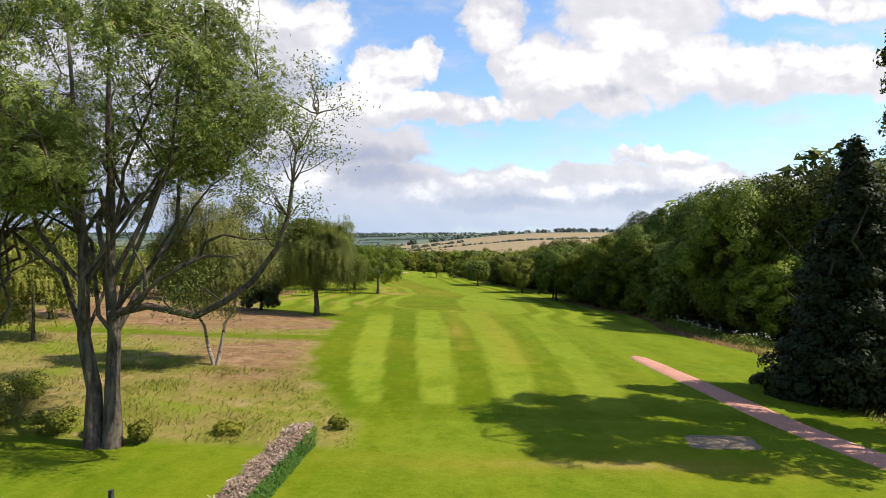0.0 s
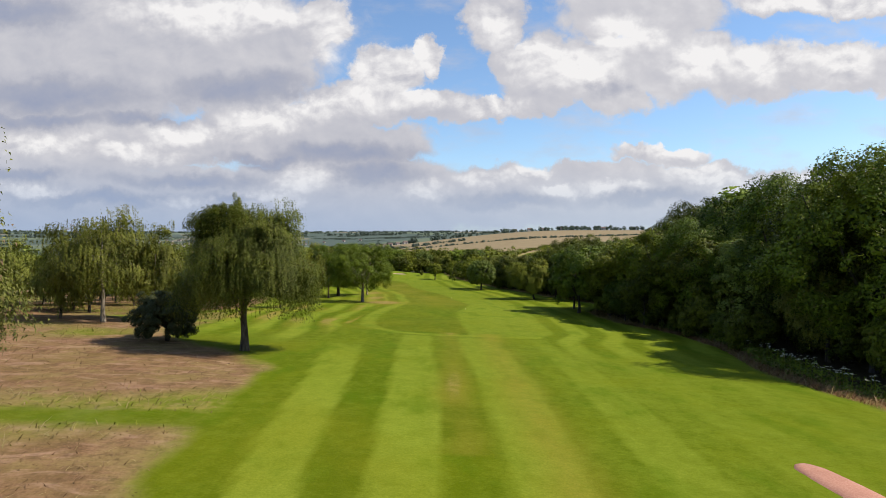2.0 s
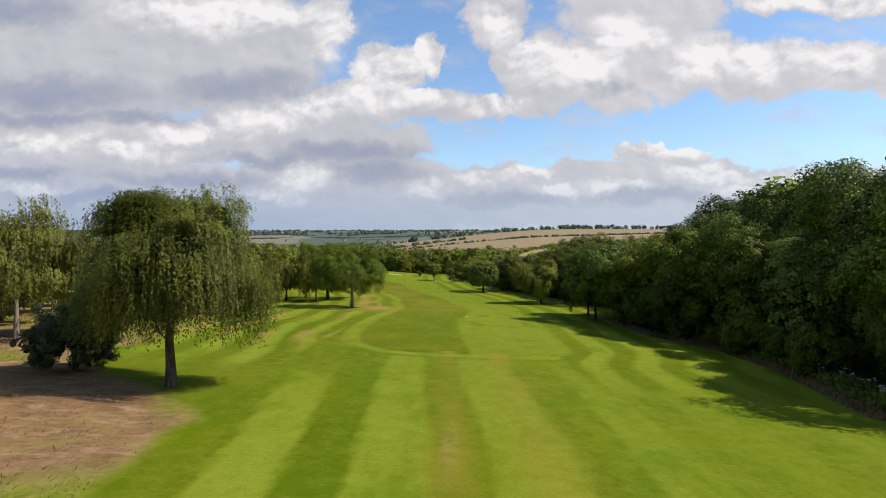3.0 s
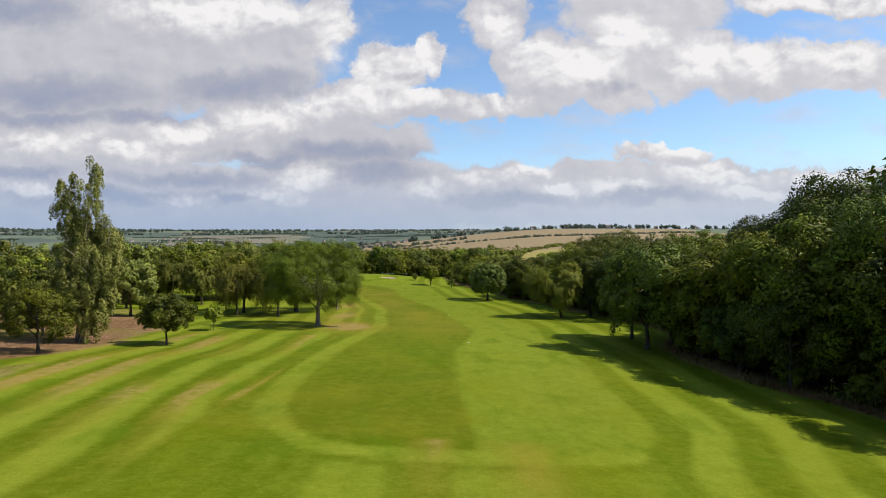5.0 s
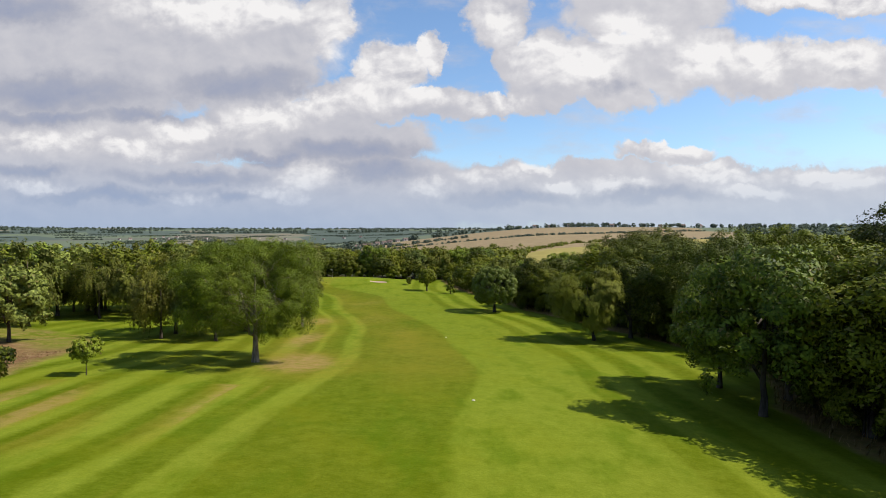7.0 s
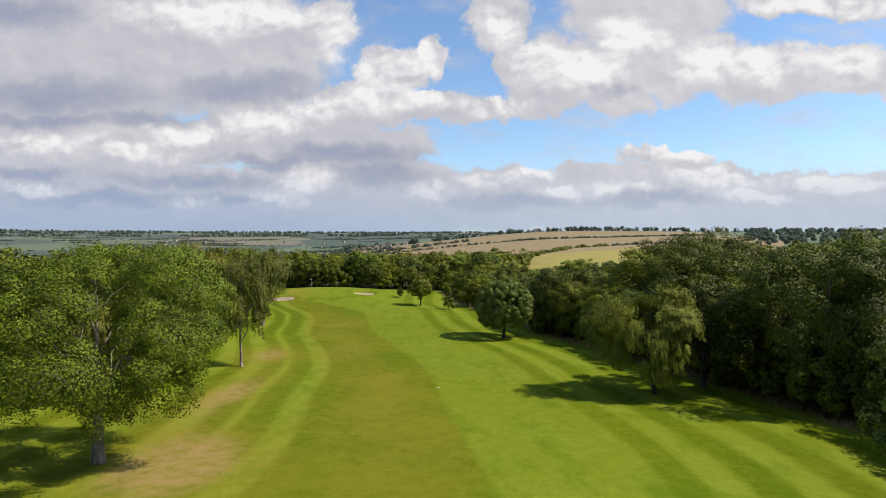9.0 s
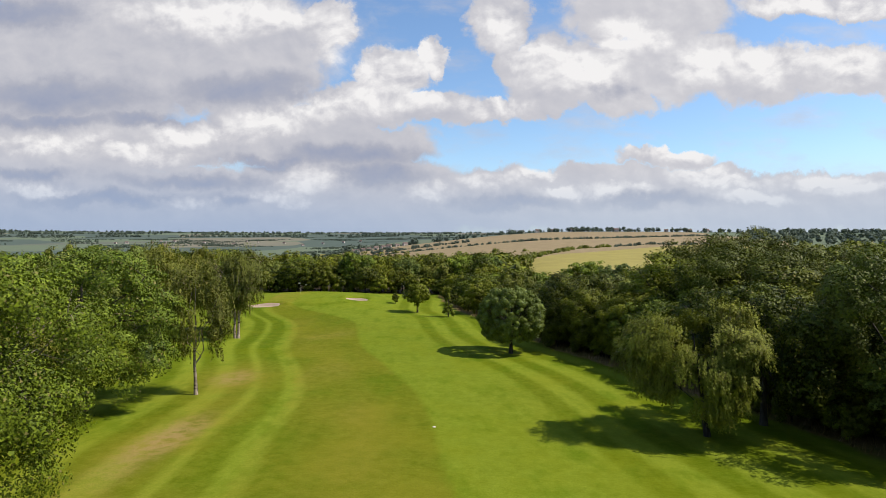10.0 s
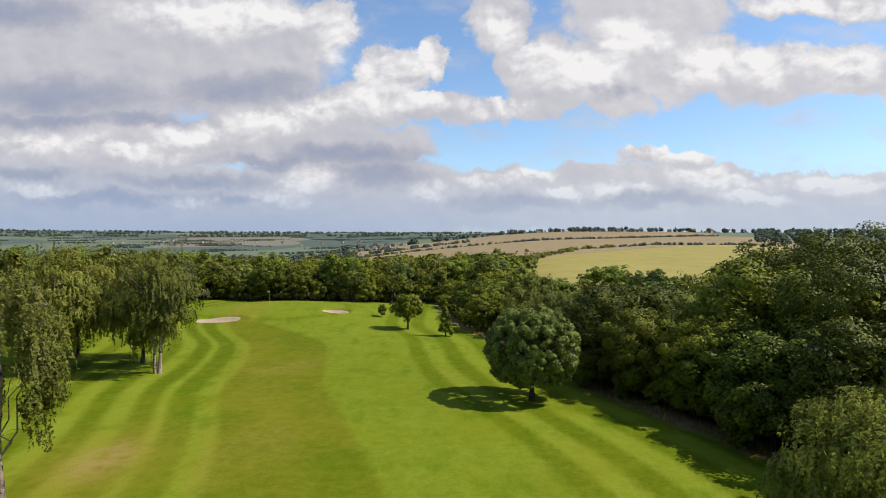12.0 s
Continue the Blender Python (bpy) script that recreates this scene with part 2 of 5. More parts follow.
def ground_material():
    m, N = material("course_turf")
    pos = position(N)
    tone, dry, heath, wild, far = (N.attr(a) for a in ("tone", "dry", "heath", "wild", "far"))
    fine = N.noise(pos, 9.0, 5.0, 0.65)
    clump = N.noise(pos, 1.3, 4.0, 0.6)
    broad = N.noise(pos, 0.16, 4.0, 0.6)
    streak = N.noise(N.vec("MULTIPLY", pos, (1.0, 0.45, 1.0)), 1.1, 5.0, 0.6)
    # mown turf: light and dark passes of the mower
    tuft = N.noise(N.vec("MULTIPLY", pos, (1.0, 1.6, 1.0)), 3.4, 4.0, 0.65)
    t = N.math("ADD", tone, N.math("MULTIPLY", N.math("SUBTRACT", clump, 0.5), 0.8))
    t = N.math("ADD", t, N.math("MULTIPLY", N.math("SUBTRACT", tuft, 0.5), 0.7))
    t = N.math("ADD", t, N.math("MULTIPLY", N.math("SUBTRACT", streak, 0.5), 0.45), clamp=True)
    turf = N.mix(t, (0.066, 0.092, 0.0015), (0.168, 0.201, 0.017))
    turf = N.mix(N.math("MULTIPLY", N.ramp(broad, 0.42, 0.72), 0.35), turf, (0.140, 0.150, 0.004))
    lush = N.noise(N.vec("MULTIPLY", pos, (1.0, 0.5, 1.0)), 0.42, 4.0, 0.65)
    turf = N.mix(N.math("MULTIPLY", N.ramp(lush, 0.48, 0.70), 0.55), turf, (0.060, 0.106, 0.002))
    d = N.math("MULTIPLY", dry, N.ramp(N.math("ADD", N.math("MULTIPLY", broad, 0.8), N.math("MULTIPLY", clump, 0.5)), 0.40, 0.90, 0.35, 1.0), clamp=True)
    turf = N.mix(d, turf, (0.205, 0.158, 0.020))
    scorch = N.math("MULTIPLY", N.ramp(dry, 0.55, 1.1), N.ramp(clump, 0.35, 0.6, 0.3, 1.0))
    turf = N.mix(N.math("MULTIPLY", scorch, 0.75), turf, (0.29, 0.185, 0.085))
    turf = N.mix(N.math("MULTIPLY", N.ramp(fine, 0.32, 0.72), 0.24), turf, (0.064, 0.096, 0.002))
    grit = N.noise(pos, 13.0, 5.0, 0.75)
    turf = N.mix(1.0, turf, N.mix(N.ramp(grit, 0.3, 0.7), (0.90, 0.905, 0.89), (1.10, 1.095, 1.09)), "MULTIPLY")
    # unmown ground
    g = N.mix(N.ramp(clump, 0.35, 0.7), (0.102, 0.122, 0.008), (0.200, 0.165, 0.040))
    g = N.mix(N.ramp(broad, 0.42, 0.62, 0.0, 0.7), g, (0.205, 0.145, 0.056))
    h = N.mix(N.ramp(N.math("ADD", N.math("MULTIPLY", streak, 0.6), N.math("MULTIPLY", fine, 0.4)), 0.35, 0.65), (0.118, 0.066, 0.031), (0.240, 0.138, 0.074))
    sweep = N.noise(N.vec("MULTIPLY", pos, (0.35, 1.0, 1.0)), 0.45, 4.0, 0.6)
    h = N.mix(N.math("MULTIPLY", N.ramp(sweep, 0.44, 0.66), 0.75), h, (0.150, 0.096, 0.036))
    drift = N.noise(N.vec("MULTIPLY", pos, (0.7, 1.0, 1.0)), 0.38, 5.0, 0.62, 0.4)
    h = N.mix(N.math("MULTIPLY", N.ramp(drift, 0.46, 0.64), 0.6), h, (0.205, 0.146, 0.054))
    h = N.mix(N.math("MULTIPLY", N.ramp(drift, 0.30, 0.44, 1.0, 0.0), 0.7), h, (0.255, 0.140, 0.088))
    dip = N.noise(N.vec("MULTIPLY", pos, (0.6, 1.0, 1.0)), 1.9, 6.0, 0.7, 0.6)
    h = N.mix(N.math("MULTIPLY", N.ramp(dip, 0.48, 0.68), 0.65), h, (0.098, 0.060, 0.028))
    heads = N.noise(N.vec("MULTIPLY", pos, (0.35, 1.0, 1.0)), 1.1, 5.0, 0.65, 0.8)
    h = N.mix(N.math("MULTIPLY", N.ramp(heads, 0.50, 0.68), 0.55), h, (0.330, 0.200, 0.130))
    g = N.mix(N.math("MULTIPLY", N.ramp(dip, 0.48, 0.68), 0.35), g, (0.110, 0.112, 0.016))
    g = N.mix(N.math("MULTIPLY", N.ramp(drift, 0.50, 0.66), 0.7), g, (0.118, 0.150, 0.010))
    g = N.mix(N.math("MULTIPLY", N.ramp(drift, 0.30, 0.44, 1.0, 0.0), 0.7), g, (0.270, 0.196, 0.096))
    rough = N.mix(heath, g, h)
    near = N.mix(wild, turf, rough)
    floor = N.mix(fine, (0.022, 0.018, 0.010), (0.075, 0.055, 0.028))
    near = N.mix(N.attr("litter"), near, floor)
    # farmland far off: a patchwork of fields, colours greyed and blued for haze
    cells = N.add("ShaderNodeTexVoronoi")
    N.put(cells.inputs["Vector"], N.vec("MULTIPLY", pos, (0.0030, 0.0013, 0.0)))
    cells.inputs["Scale"].default_value, cells.inputs["Randomness"].default_value = 1.0, 0.9
    pick = N.add("ShaderNodeSeparateColor")
    N.put(pick.inputs[0], cells.outputs["Color"])
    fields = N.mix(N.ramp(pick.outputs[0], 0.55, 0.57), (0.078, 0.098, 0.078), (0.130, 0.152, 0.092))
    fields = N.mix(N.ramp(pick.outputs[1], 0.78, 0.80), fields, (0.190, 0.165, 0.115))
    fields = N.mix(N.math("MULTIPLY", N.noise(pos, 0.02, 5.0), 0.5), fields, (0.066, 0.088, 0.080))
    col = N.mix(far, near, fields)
    height = N.math("ADD", N.math("MULTIPLY", fine, 0.5), N.math("MULTIPLY", clump, N.math("ADD", 0.4, N.math("MULTIPLY", wild, 4.0))))
    finish(N, col, 0.95, height, 0.05, 0.7, specular=0.03)
    return m


def speckled(name, a, b, scale=18.0, stain=(0.2, 0.16, 0.12), bump=0.02, rough=0.9):
    m, N = material(name)
    pos = position(N)
    fine, wide = N.noise(pos, scale, 6.0, 0.7), N.noise(pos, 0.8, 4.0, 0.6)
    col = N.mix(N.ramp(fine, 0.3, 0.7), a, b)
    col = N.mix(N.math("MULTIPLY", N.ramp(wide, 0.45, 0.75), 0.55), col, stain)
    finish(N, col, rough, fine, bump, 0.7, specular=0.15)
    return m


TURF = ground_material()
GRAVEL = speckled("pink_gravel", (0.34, 0.155, 0.105), (0.45, 0.235, 0.165), 14.0, (0.28, 0.130, 0.09))
SAND = speckled("bunker_sand", (0.30, 0.215, 0.15), (0.39, 0.29, 0.21), 10.0, (0.27, 0.19, 0.13))
BARE = speckled("worn_earth", (0.13, 0.094, 0.060), (0.22, 0.16, 0.105), 10.0, (0.11, 0.10, 0.035))
STUBBLE = speckled("stubble_field", (0.195, 0.142, 0.072), (0.250, 0.184, 0.098), 0.08, (0.175, 0.140, 0.064))
BARLEY = speckled("barley_field", (0.225, 0.185, 0.046), (0.275, 0.226, 0.058), 0.06, (0.200, 0.172, 0.046))
ROOF_TILE = speckled("roof_tiles", (0.12, 0.085, 0.07), (0.18, 0.13, 0.11), 2.0, (0.10, 0.09, 0.085))
PLASTER_WALL = speckled("house_wall", (0.34, 0.29, 0.25), (0.46, 0.41, 0.36), 1.5, (0.30, 0.23, 0.19))

# ---- the ground: one sheet to the horizon ----
GY = (-60, -20, 20, 36, 50, 62, 75, 92, 110, 128, 142, 165, 185, 205, 225, 250, 300)
GZ = (1.0, 1.3, 1.5, 1.45, 1.0, .45, -.25, -1.2, -2.0, -3.0, -3.8, -4.2, -4.4, -4.4, -4.3, -5.0, -8.0)
SY, SX = (-60, 30, 60, 80, 110, 150, 300), (-.02, -.03, -.055, -.045, -.022, -.013, -.012)


def eased(y, xs, ys):
    return sum(np.interp(y + o, xs, ys) for o in (-9, -6, -3, 0, 3, 6, 9)) / 7


def smoothstep(v, a, b):
    t = np.clip((v - a) / (b - a), 0, 1)
    return t * t * (3 - 2 * t)


def waves(x, y):
    """A rolling unevenness between about -1 and 1."""
    return (np.sin(x * 1.0 + 1.3 * np.sin(y * 0.7)) + np.sin(y * 1.3 + 1.1 * np.sin(x * 0.9 + 2)) + np.sin((x + y) * 0.6 + 1)) / 3


BUNKERS = ((-30.0, 203.0, 3.6, 1.9, 0.1), (-14.2, 209.6, 2.3, 1.3, -0.1))   # x, y, half sizes, turn


def ground_z(x, y):
    x, y = np.asarray(x, float), np.asarray(y, float)
    near = eased(y, GY, GZ) + eased(y, SY, SX) * np.clip(x, -45, 45)
    near = near + 1.45 * np.exp(-(((x + 22) / 16) ** 2 + ((y - 215) / 13) ** 2) ** 1.5)
    near = near + 0.06 * waves(x * 0.35, y * 0.35)
    px, py = x, y - 120.0
    r, az = np.hypot(px, py), np.degrees(np.arctan2(px, py))
    left = np.interp(r, (0, 150, 300, 800, 1600, 3000, 4600, 7000), (-5, -8, -16, -27, -30, 2, 52, 50))
    right = np.interp(r, (0, 150, 250, 600, 1000, 1400, 2000, 4700, 7000), (-5, -9, -12, -4, 9, 21, 17, 54, 52))
    w = smoothstep(az, -16, 12) * (1 - smoothstep(az, 120, 160))
    far = left * (1 - w) + right * w + (2.5 * waves(px * 0.006, py * 0.005) + 8 * waves(px * 0.0017 + 1, py * 0.0011)) * smoothstep(r, 300, 1500)
    out = np.maximum(np.maximum(np.abs(x) - 60, y - 255), -60 - y)
    k = smoothstep(out, 0, 130)
    return near * (1 - k) + far * k


def zone(y, table):
    return sum(np.interp(y + o, table[0], table[1]) for o in (-3, -2, -1, 0, 1, 2, 3)) / 7


def heath_part(x, y):
    """How much of the unmown ground is pink heath grass, from 0 to 1."""
    blot = waves(x * 0.16 + 4, y * 0.21) + 0.5 * waves(x * 0.55, y * 0.45 + 3) + 0.5 * smoothstep(y, 43, 50)
    return smoothstep(y + 3.5 * waves(x * 0.5, y * 0.3), 24.5, 32) * smoothstep(blot, -0.12, 0.62) * (1 - 0.75 * np.exp(-((y - 44.5) / 1.6) ** 2))


def step(v, at=0.0, soft=0.25):
    return smoothstep(v, at - soft, at + soft)


def layer(under, over, amount):
    return under + (over - under) * amount


# lines along the hole: y, then x
MOWN_LEFT = ((8, 21, 23.7, 25, 27, 28.5, 33, 38, 44, 52, 56, 58, 61, 66, 72, 80, 86, 95, 105, 112, 122, 132, 142, 150), (-3.2, -3.2, -3.0, -4.4, -6.0, -6.6, -7.6, -8.4, -9.0, -9.5, -10.0, -13, -18, -22, -21.8, -22, -25, -26.5, -27.5, -28.5, -30, -34, -52, -80))
RING = ((73, 74, 75.5, 79, 84, 94, 105, 112, 118, 126, 134, 145, 154, 160, 166, 177, 187, 196, 204), (-1, -4, -5.8, -7.2, -7.9, -8.2, -7.7, -7.0, -6.2, -6.6, -8.0, -8.7, -11.2, -13.6, -15.9, -17.6, -20.4, -26.4, -30))
SPLIT = ((74, 80, 88, 100, 105, 110, 116, 120, 130, 137, 143.5, 150, 155, 160, 167, 178, 188, 197, 202), (3.1, 2.8, 2.4, 2.4, 3.0, 4.0, 4.9, 4.4, 2.7, 2.1, 1.2, -.4, -2.6, -4, -7, -9.2, -10.9, -17.5, -25))
FAIR_RIGHT = ((74, 77, 81, 88, 98, 111, 117, 122, 129, 137.6, 150, 155, 161, 170, 179, 193, 203), (9, 11.8, 12, 12.2, 12.8, 11.9, 12.5, 12.9, 12.2, 10.7, 9.3, 7.8, 5.7, 1.7, -.3, -1.9, -6))
MOWN_RIGHT = ((8, 18, 24, 30, 38, 46, 60, 72, 84, 90, 96, 106, 112, 118, 124, 130, 138, 144, 150, 157, 164, 170, 180, 194, 202, 215, 240), (18, 18, 19, 20.5, 24, 24, 23, 26, 26.5, 23.5, 21.8, 21.8, 25, 27.6, 28, 27.5, 26, 24, 22, 19.5, 16.5, 14.2, 12.3, 7.5, 5, 2, 0))


PASS_LINES = ((-4.1, -5.2, -6.1, -7.1, -8.5), (-3.0, -3.3, -3.9, -4.6, -5.8), (-1.0, -1.4, -1.9, -2.4, -3.0), (0.6, 0.7, 0.6, 0.4, -0.4), (2.7, 2.7, 2.8, 2.6, 1.8), (4.3, 5.0, 5.4, 5.8, 5.5), (6.6, 7.1, 7.6, 8.2, 8.5))
ROUGH_LINES = ((-6.9, -10.0, -9.4, -9.2, -9.5), (-10.6, -12.6, -13.5, -12.6, -13.2), (-14.4, -15.9, -17.4, -16.6, -17.2), (-18.0, -19.4, -21.0, -20.4, -21.0))


def build_ground():
    def steps(lo, hi, fine, out_lo, out_hi, grow=1.16):
        mid = list(np.arange(lo, hi + fine / 2, fine))
        up, d = [], fine
        while (up[-1] if up else hi) < out_hi:
            d = min(d * grow, 190)
            up.append((up[-1] if up else hi) + d)
        dn, d = [], fine
        while (dn[-1] if dn else lo) > out_lo:
            d = min(d * grow, 190)
            dn.append((dn[-1] if dn else lo) - d)
        return np.array(dn[::-1] + mid + up)

    xs, ys = steps(-34, 27, 0.34, -4700, 4700), steps(14, 214, 0.46, -900, 4800)
    X, Y = np.meshgrid(xs, ys)
    x, y = X.ravel(), Y.ravel()
    z = ground_z(x, y)
    for bx, by, a, b, turn in BUNKERS:
        q = np.hypot((x - bx) / a, (y - by) / b)
        z = z - 0.55 * (1 - smoothstep(q, 0.55, 1.0)) + 0.35 * np.exp(-((q - 1.25) / 0.25) ** 2) * (y > by)
    n = len(x)
    nx, ny = len(xs), len(ys)
    i = (np.arange(ny - 1)[:, None] * nx + np.arange(nx - 1)[None, :]).ravel()
    faces = np.stack([i, i + 1, i + nx + 1, i + nx], 1)
    # --- mowing zones ---
    wig = 0.25 * waves(x * 1.7, y * 1.1)
    left, right = zone(y, MOWN_LEFT), zone(y, MOWN_RIGHT)
    wild = np.maximum(smoothstep(left - x + wig * 2, -0.5, 0.6), smoothstep(x - right + wig * 2, -0.3, 0.5))
    wild *= np.where(x < 0, smoothstep(y + 0.15 * waves(x, y), 20.1, 21.0), smoothstep(y, 16.5, 17.5)) * (y < 245)
    strip = smoothstep(np.abs(y - 42.7 - 0.03 * (x + 12) + 0.3 * waves(x * 0.6, y * 0.2)), 0.6, 1.5)        # a mown path across the heath
    wild = np.where(x < 0, wild * (0.12 + 0.88 * strip), wild)
    lane = smoothstep(np.abs(x + 27.5 - 0.35 * (y - 88)) , 1.2, 1.9)        # and one by the poplar
    wild = np.where((x < -20) & (y > 84) & (y < 112), wild * lane, wild)
    wild = np.where(x > 0, wild * (1 - smoothstep(x + 4 * waves(x * 0.2, y * 0.2), np.where(y < 42, 27, 62), np.where(y < 42, 33, 76))), wild)
    heath = heath_part(x, y)
    heath = heath * (0.35 + 0.65 * smoothstep(left - x + 1.0 * waves(x * 0.7, y * 0.4), -0.2, 1.5))
    heath = np.where(x > 0, 0.55, heath)
    # first fairway: straight passes
    rows = (27, 32, 39.5, 52, 66)
    lines = [np.interp(y, rows, v) for v in PASS_LINES]
    u = sum(np.clip((x - a) / (b - a), 0, 1) for a, b in zip(lines[:-1], lines[1:]))
    u = u + np.minimum(x - lines[0], 0) / 4 + np.maximum(x - lines[-1], 0) / 2.4

    def passes(v, soft=0.16):
        f = np.abs((v / 2) % 1.0 - 0.5) * 2           # 0 at the middle of dark, 1 at light
        return smoothstep(f, 0.5 - soft, 0.5 + soft)
    one = passes(u - 0.5, 0.08)
    one = layer(0.12, one, step(u, 0.0, 0.08))
    one = 0.48 + (one - 0.5) * np.interp(x, (-8, 2, 9, 13), (1.0, 0.80, 0.40, 0.15)) * np.interp(y, (38, 52, 72), (1.0, 0.8, 0.5))
    one = layer(0.22, one, step(y, 26.2, 0.5))
    one = layer(0.40 + 0.1 * waves(x * 0.8, y * 0.5), one, step(y, 23.8, 0.3)) + 0.25 * np.exp(-((y - 23.7 - 0.05 * x) / 0.22) ** 2) * (x > -1) * (x < 14)
    # second fairway: a dark and a light half inside a pale ring
    ring, split, fr = zone(y, RING), zone(y, SPLIT), zone(y, FAIR_RIGHT)
    end = y - 73.6 - 0.035 * np.maximum(np.abs(x - 2.5) - 2.0, 0) ** 2
    d_left, d_right = np.minimum(x - ring, end * 1.1), x - fr
    two = 0.15 + 0.55 * step(x - split, 0, 0.3)
    two = layer(two, 0.82, step(-d_left, -0.85))
    two = layer(two, 0.22, step(-d_left, 0.85))
    cuts = [np.interp(y, (71.5, 81, 92, 99, 110), v) for v in ROUGH_LINES]      # middles of the dark passes, outwards
    slant = sum(2 * np.clip((a - x) / (a - b), 0, 1) for a, b in zip(cuts[:-1], cuts[1:])) + np.maximum(cuts[-1] - x, 0) / 1.8 + np.minimum(cuts[0] - x, 0) / 1.6
    along = smoothstep(y, 110, 117)
    rough_cut = layer(passes(slant + 1.0, 0.2), passes((-d_left - 2.8) / 1.65, 0.22), along)
    two = layer(two, 0.16 + 0.78 * rough_cut, step(np.minimum(ring, -6.8) - x, 2.8))
    two = layer(two, 0.24, step(d_right, 0.0))
    two = layer(two, 0.18 + 0.66 * passes((d_right - 2.7) / 2.0, 0.2), step(d_right, 1.7))
    k = np.where(x < -5, smoothstep(y + 0.35 * (x + 5), 60, 66), smoothstep(end, -2.2, -1.0))
    k = np.where(x > 10, smoothstep(y, 58, 72), k)
    tone = one * (1 - k) + two * k
    green = ((x + 25) / 11.5) ** 2 + ((y - 213) / 9.5) ** 2
    tone = layer(tone, 0.45, step(-green, -1.35, 0.06))
    tone = layer(tone, 0.74, step(-green, -1.0, 0.06))
    tone = tone + 0.10 * waves(x * 0.13, y * 0.10) * (y > 74)
    # dry, browned turf
    dry = 0.55 * np.exp(-((x + 15.5) / 3.5) ** 2 - ((y - 151) / 6) ** 2) * 1.6
    dry += 1.15 * np.exp(-((x + 9.5) / 3.6) ** 2 - ((y - 118.5) / 6) ** 2)
    dry += 1.0 * np.exp(-((x + 13) / 2.6) ** 2 - ((y - 134) / 9) ** 2)
    dry += smoothstep(y, 66, 84) * (y < 110) * (x < -9.5) * passes(slant + 0.45, 0.1) * smoothstep(waves(x * 0.5, y * 0.25), -0.6, 0.4) * 0.85
    dry += 0.85 * np.exp(-((x - 1.2) / 1.0) ** 2) * (y > 40) * (y < 76) * (0.5 + 0.5 * waves(x, y * 0.4))
    dry += 0.6 * np.exp(-((x - 4.8) / 1.2) ** 2) * (y > 36) * (y < 76)
    dry += 0.35 * np.exp(-((x + 2) / 3) ** 2 - ((y - 128) / 12) ** 2)
    dry += 0.9 * np.exp(-((x - 6) / 8) ** 2 - ((y - 19.4) / 0.7) ** 2)
    dry += 0.18 * smoothstep(waves(x * 0.21 + 1, y * 0.11 + 2), 0.15, 0.7) * (x < zone(y, SPLIT)) * (y > 76)
    dry += 0.12 * smoothstep(waves(x * 0.31 + 5, y * 0.17), 0.2, 0.7)
    dry += (0.24 + 0.32 * smoothstep(waves(x * 0.55, y * 0.16 + 2), -0.1, 0.7)) * step(zone(y, SPLIT) - x, 0, 0.3) * (x > zone(y, RING)) * smoothstep(y, 95, 135)
    dry = np.clip(dry, 0, 1)
    litter = smoothstep(x - right, 2.0, 4.0) * smoothstep(y + 3 * waves(x * 0.3, y * 0.2), 39, 45) * (y < 300) * (1 - smoothstep(x + 5 * waves(x * 0.1, y * 0.12), 58, 74))
    litter = np.maximum(litter, smoothstep(y + 0.04 * x, 233, 237) * (y < 300))
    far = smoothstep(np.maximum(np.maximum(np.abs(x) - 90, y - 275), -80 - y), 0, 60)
    me = bpy.data.meshes.new("ground")
    me.from_pydata(np.stack([x, y, z], 1), [], faces.tolist())
    me.shade_smooth()
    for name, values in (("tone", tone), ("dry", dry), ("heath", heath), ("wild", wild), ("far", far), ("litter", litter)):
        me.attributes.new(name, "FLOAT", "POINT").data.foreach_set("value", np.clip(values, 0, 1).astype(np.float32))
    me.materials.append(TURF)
    ob = tagged(new("ground", me), "mown striped golf turf with heath and far farmland", "ground", kind="structure")
    return ob


build_ground()


def patch(name, label, category, outline, mat, lift, cell, wobble=0.3, kind="structure"):
    """A piece of surface laid on the ground inside a rounded outline: rows of (x, y)."""
    pts = [Vector((*p, 0)) for p in outline]
    dense = []
    for a, b, c, d in zip(pts[-1:] + pts[:-1], pts, pts[1:] + pts[:1], pts[2:] + pts[:2]):
        n = max(2, int((c - b).length / cell))
        for k in range(n):
            t = k / n
            dense.append(0.5 * ((2 * b) + (c - a) * t + (2 * a - 5 * b + 4 * c - d) * t * t + (3 * b - a - 3 * c + d) * t ** 3))
    mid = sum(dense, Vector()) / len(dense)
    rings = 7
    verts, faces = [], []
    for r in range(rings + 1):
        for q in dense:
            p = mid.lerp(q, r / rings)
            if r == rings:
                p = p + (q - mid).normalized() * wobble * noise.noise(q * 0.7)
            verts.append((p.x, p.y, 0))
    v = np.array(verts)
    v[:, 2] = ground_z(v[:, 0], v[:, 1]) + lift
    v[-len(dense):, 2] -= lift * 1.5
    n = len(dense)
    for r in range(rings):
        for k in range(n):
            faces.append((r * n + k, r * n + (k + 1) % n, (r + 1) * n + (k + 1) % n, (r + 1) * n + k))
    me = bpy.data.meshes.new(name)
    me.from_pydata(v, [], faces)
    me.shade_smooth()
    me.materials.append(mat)
    return tagged(new(name, me), label, category, kind=kind)


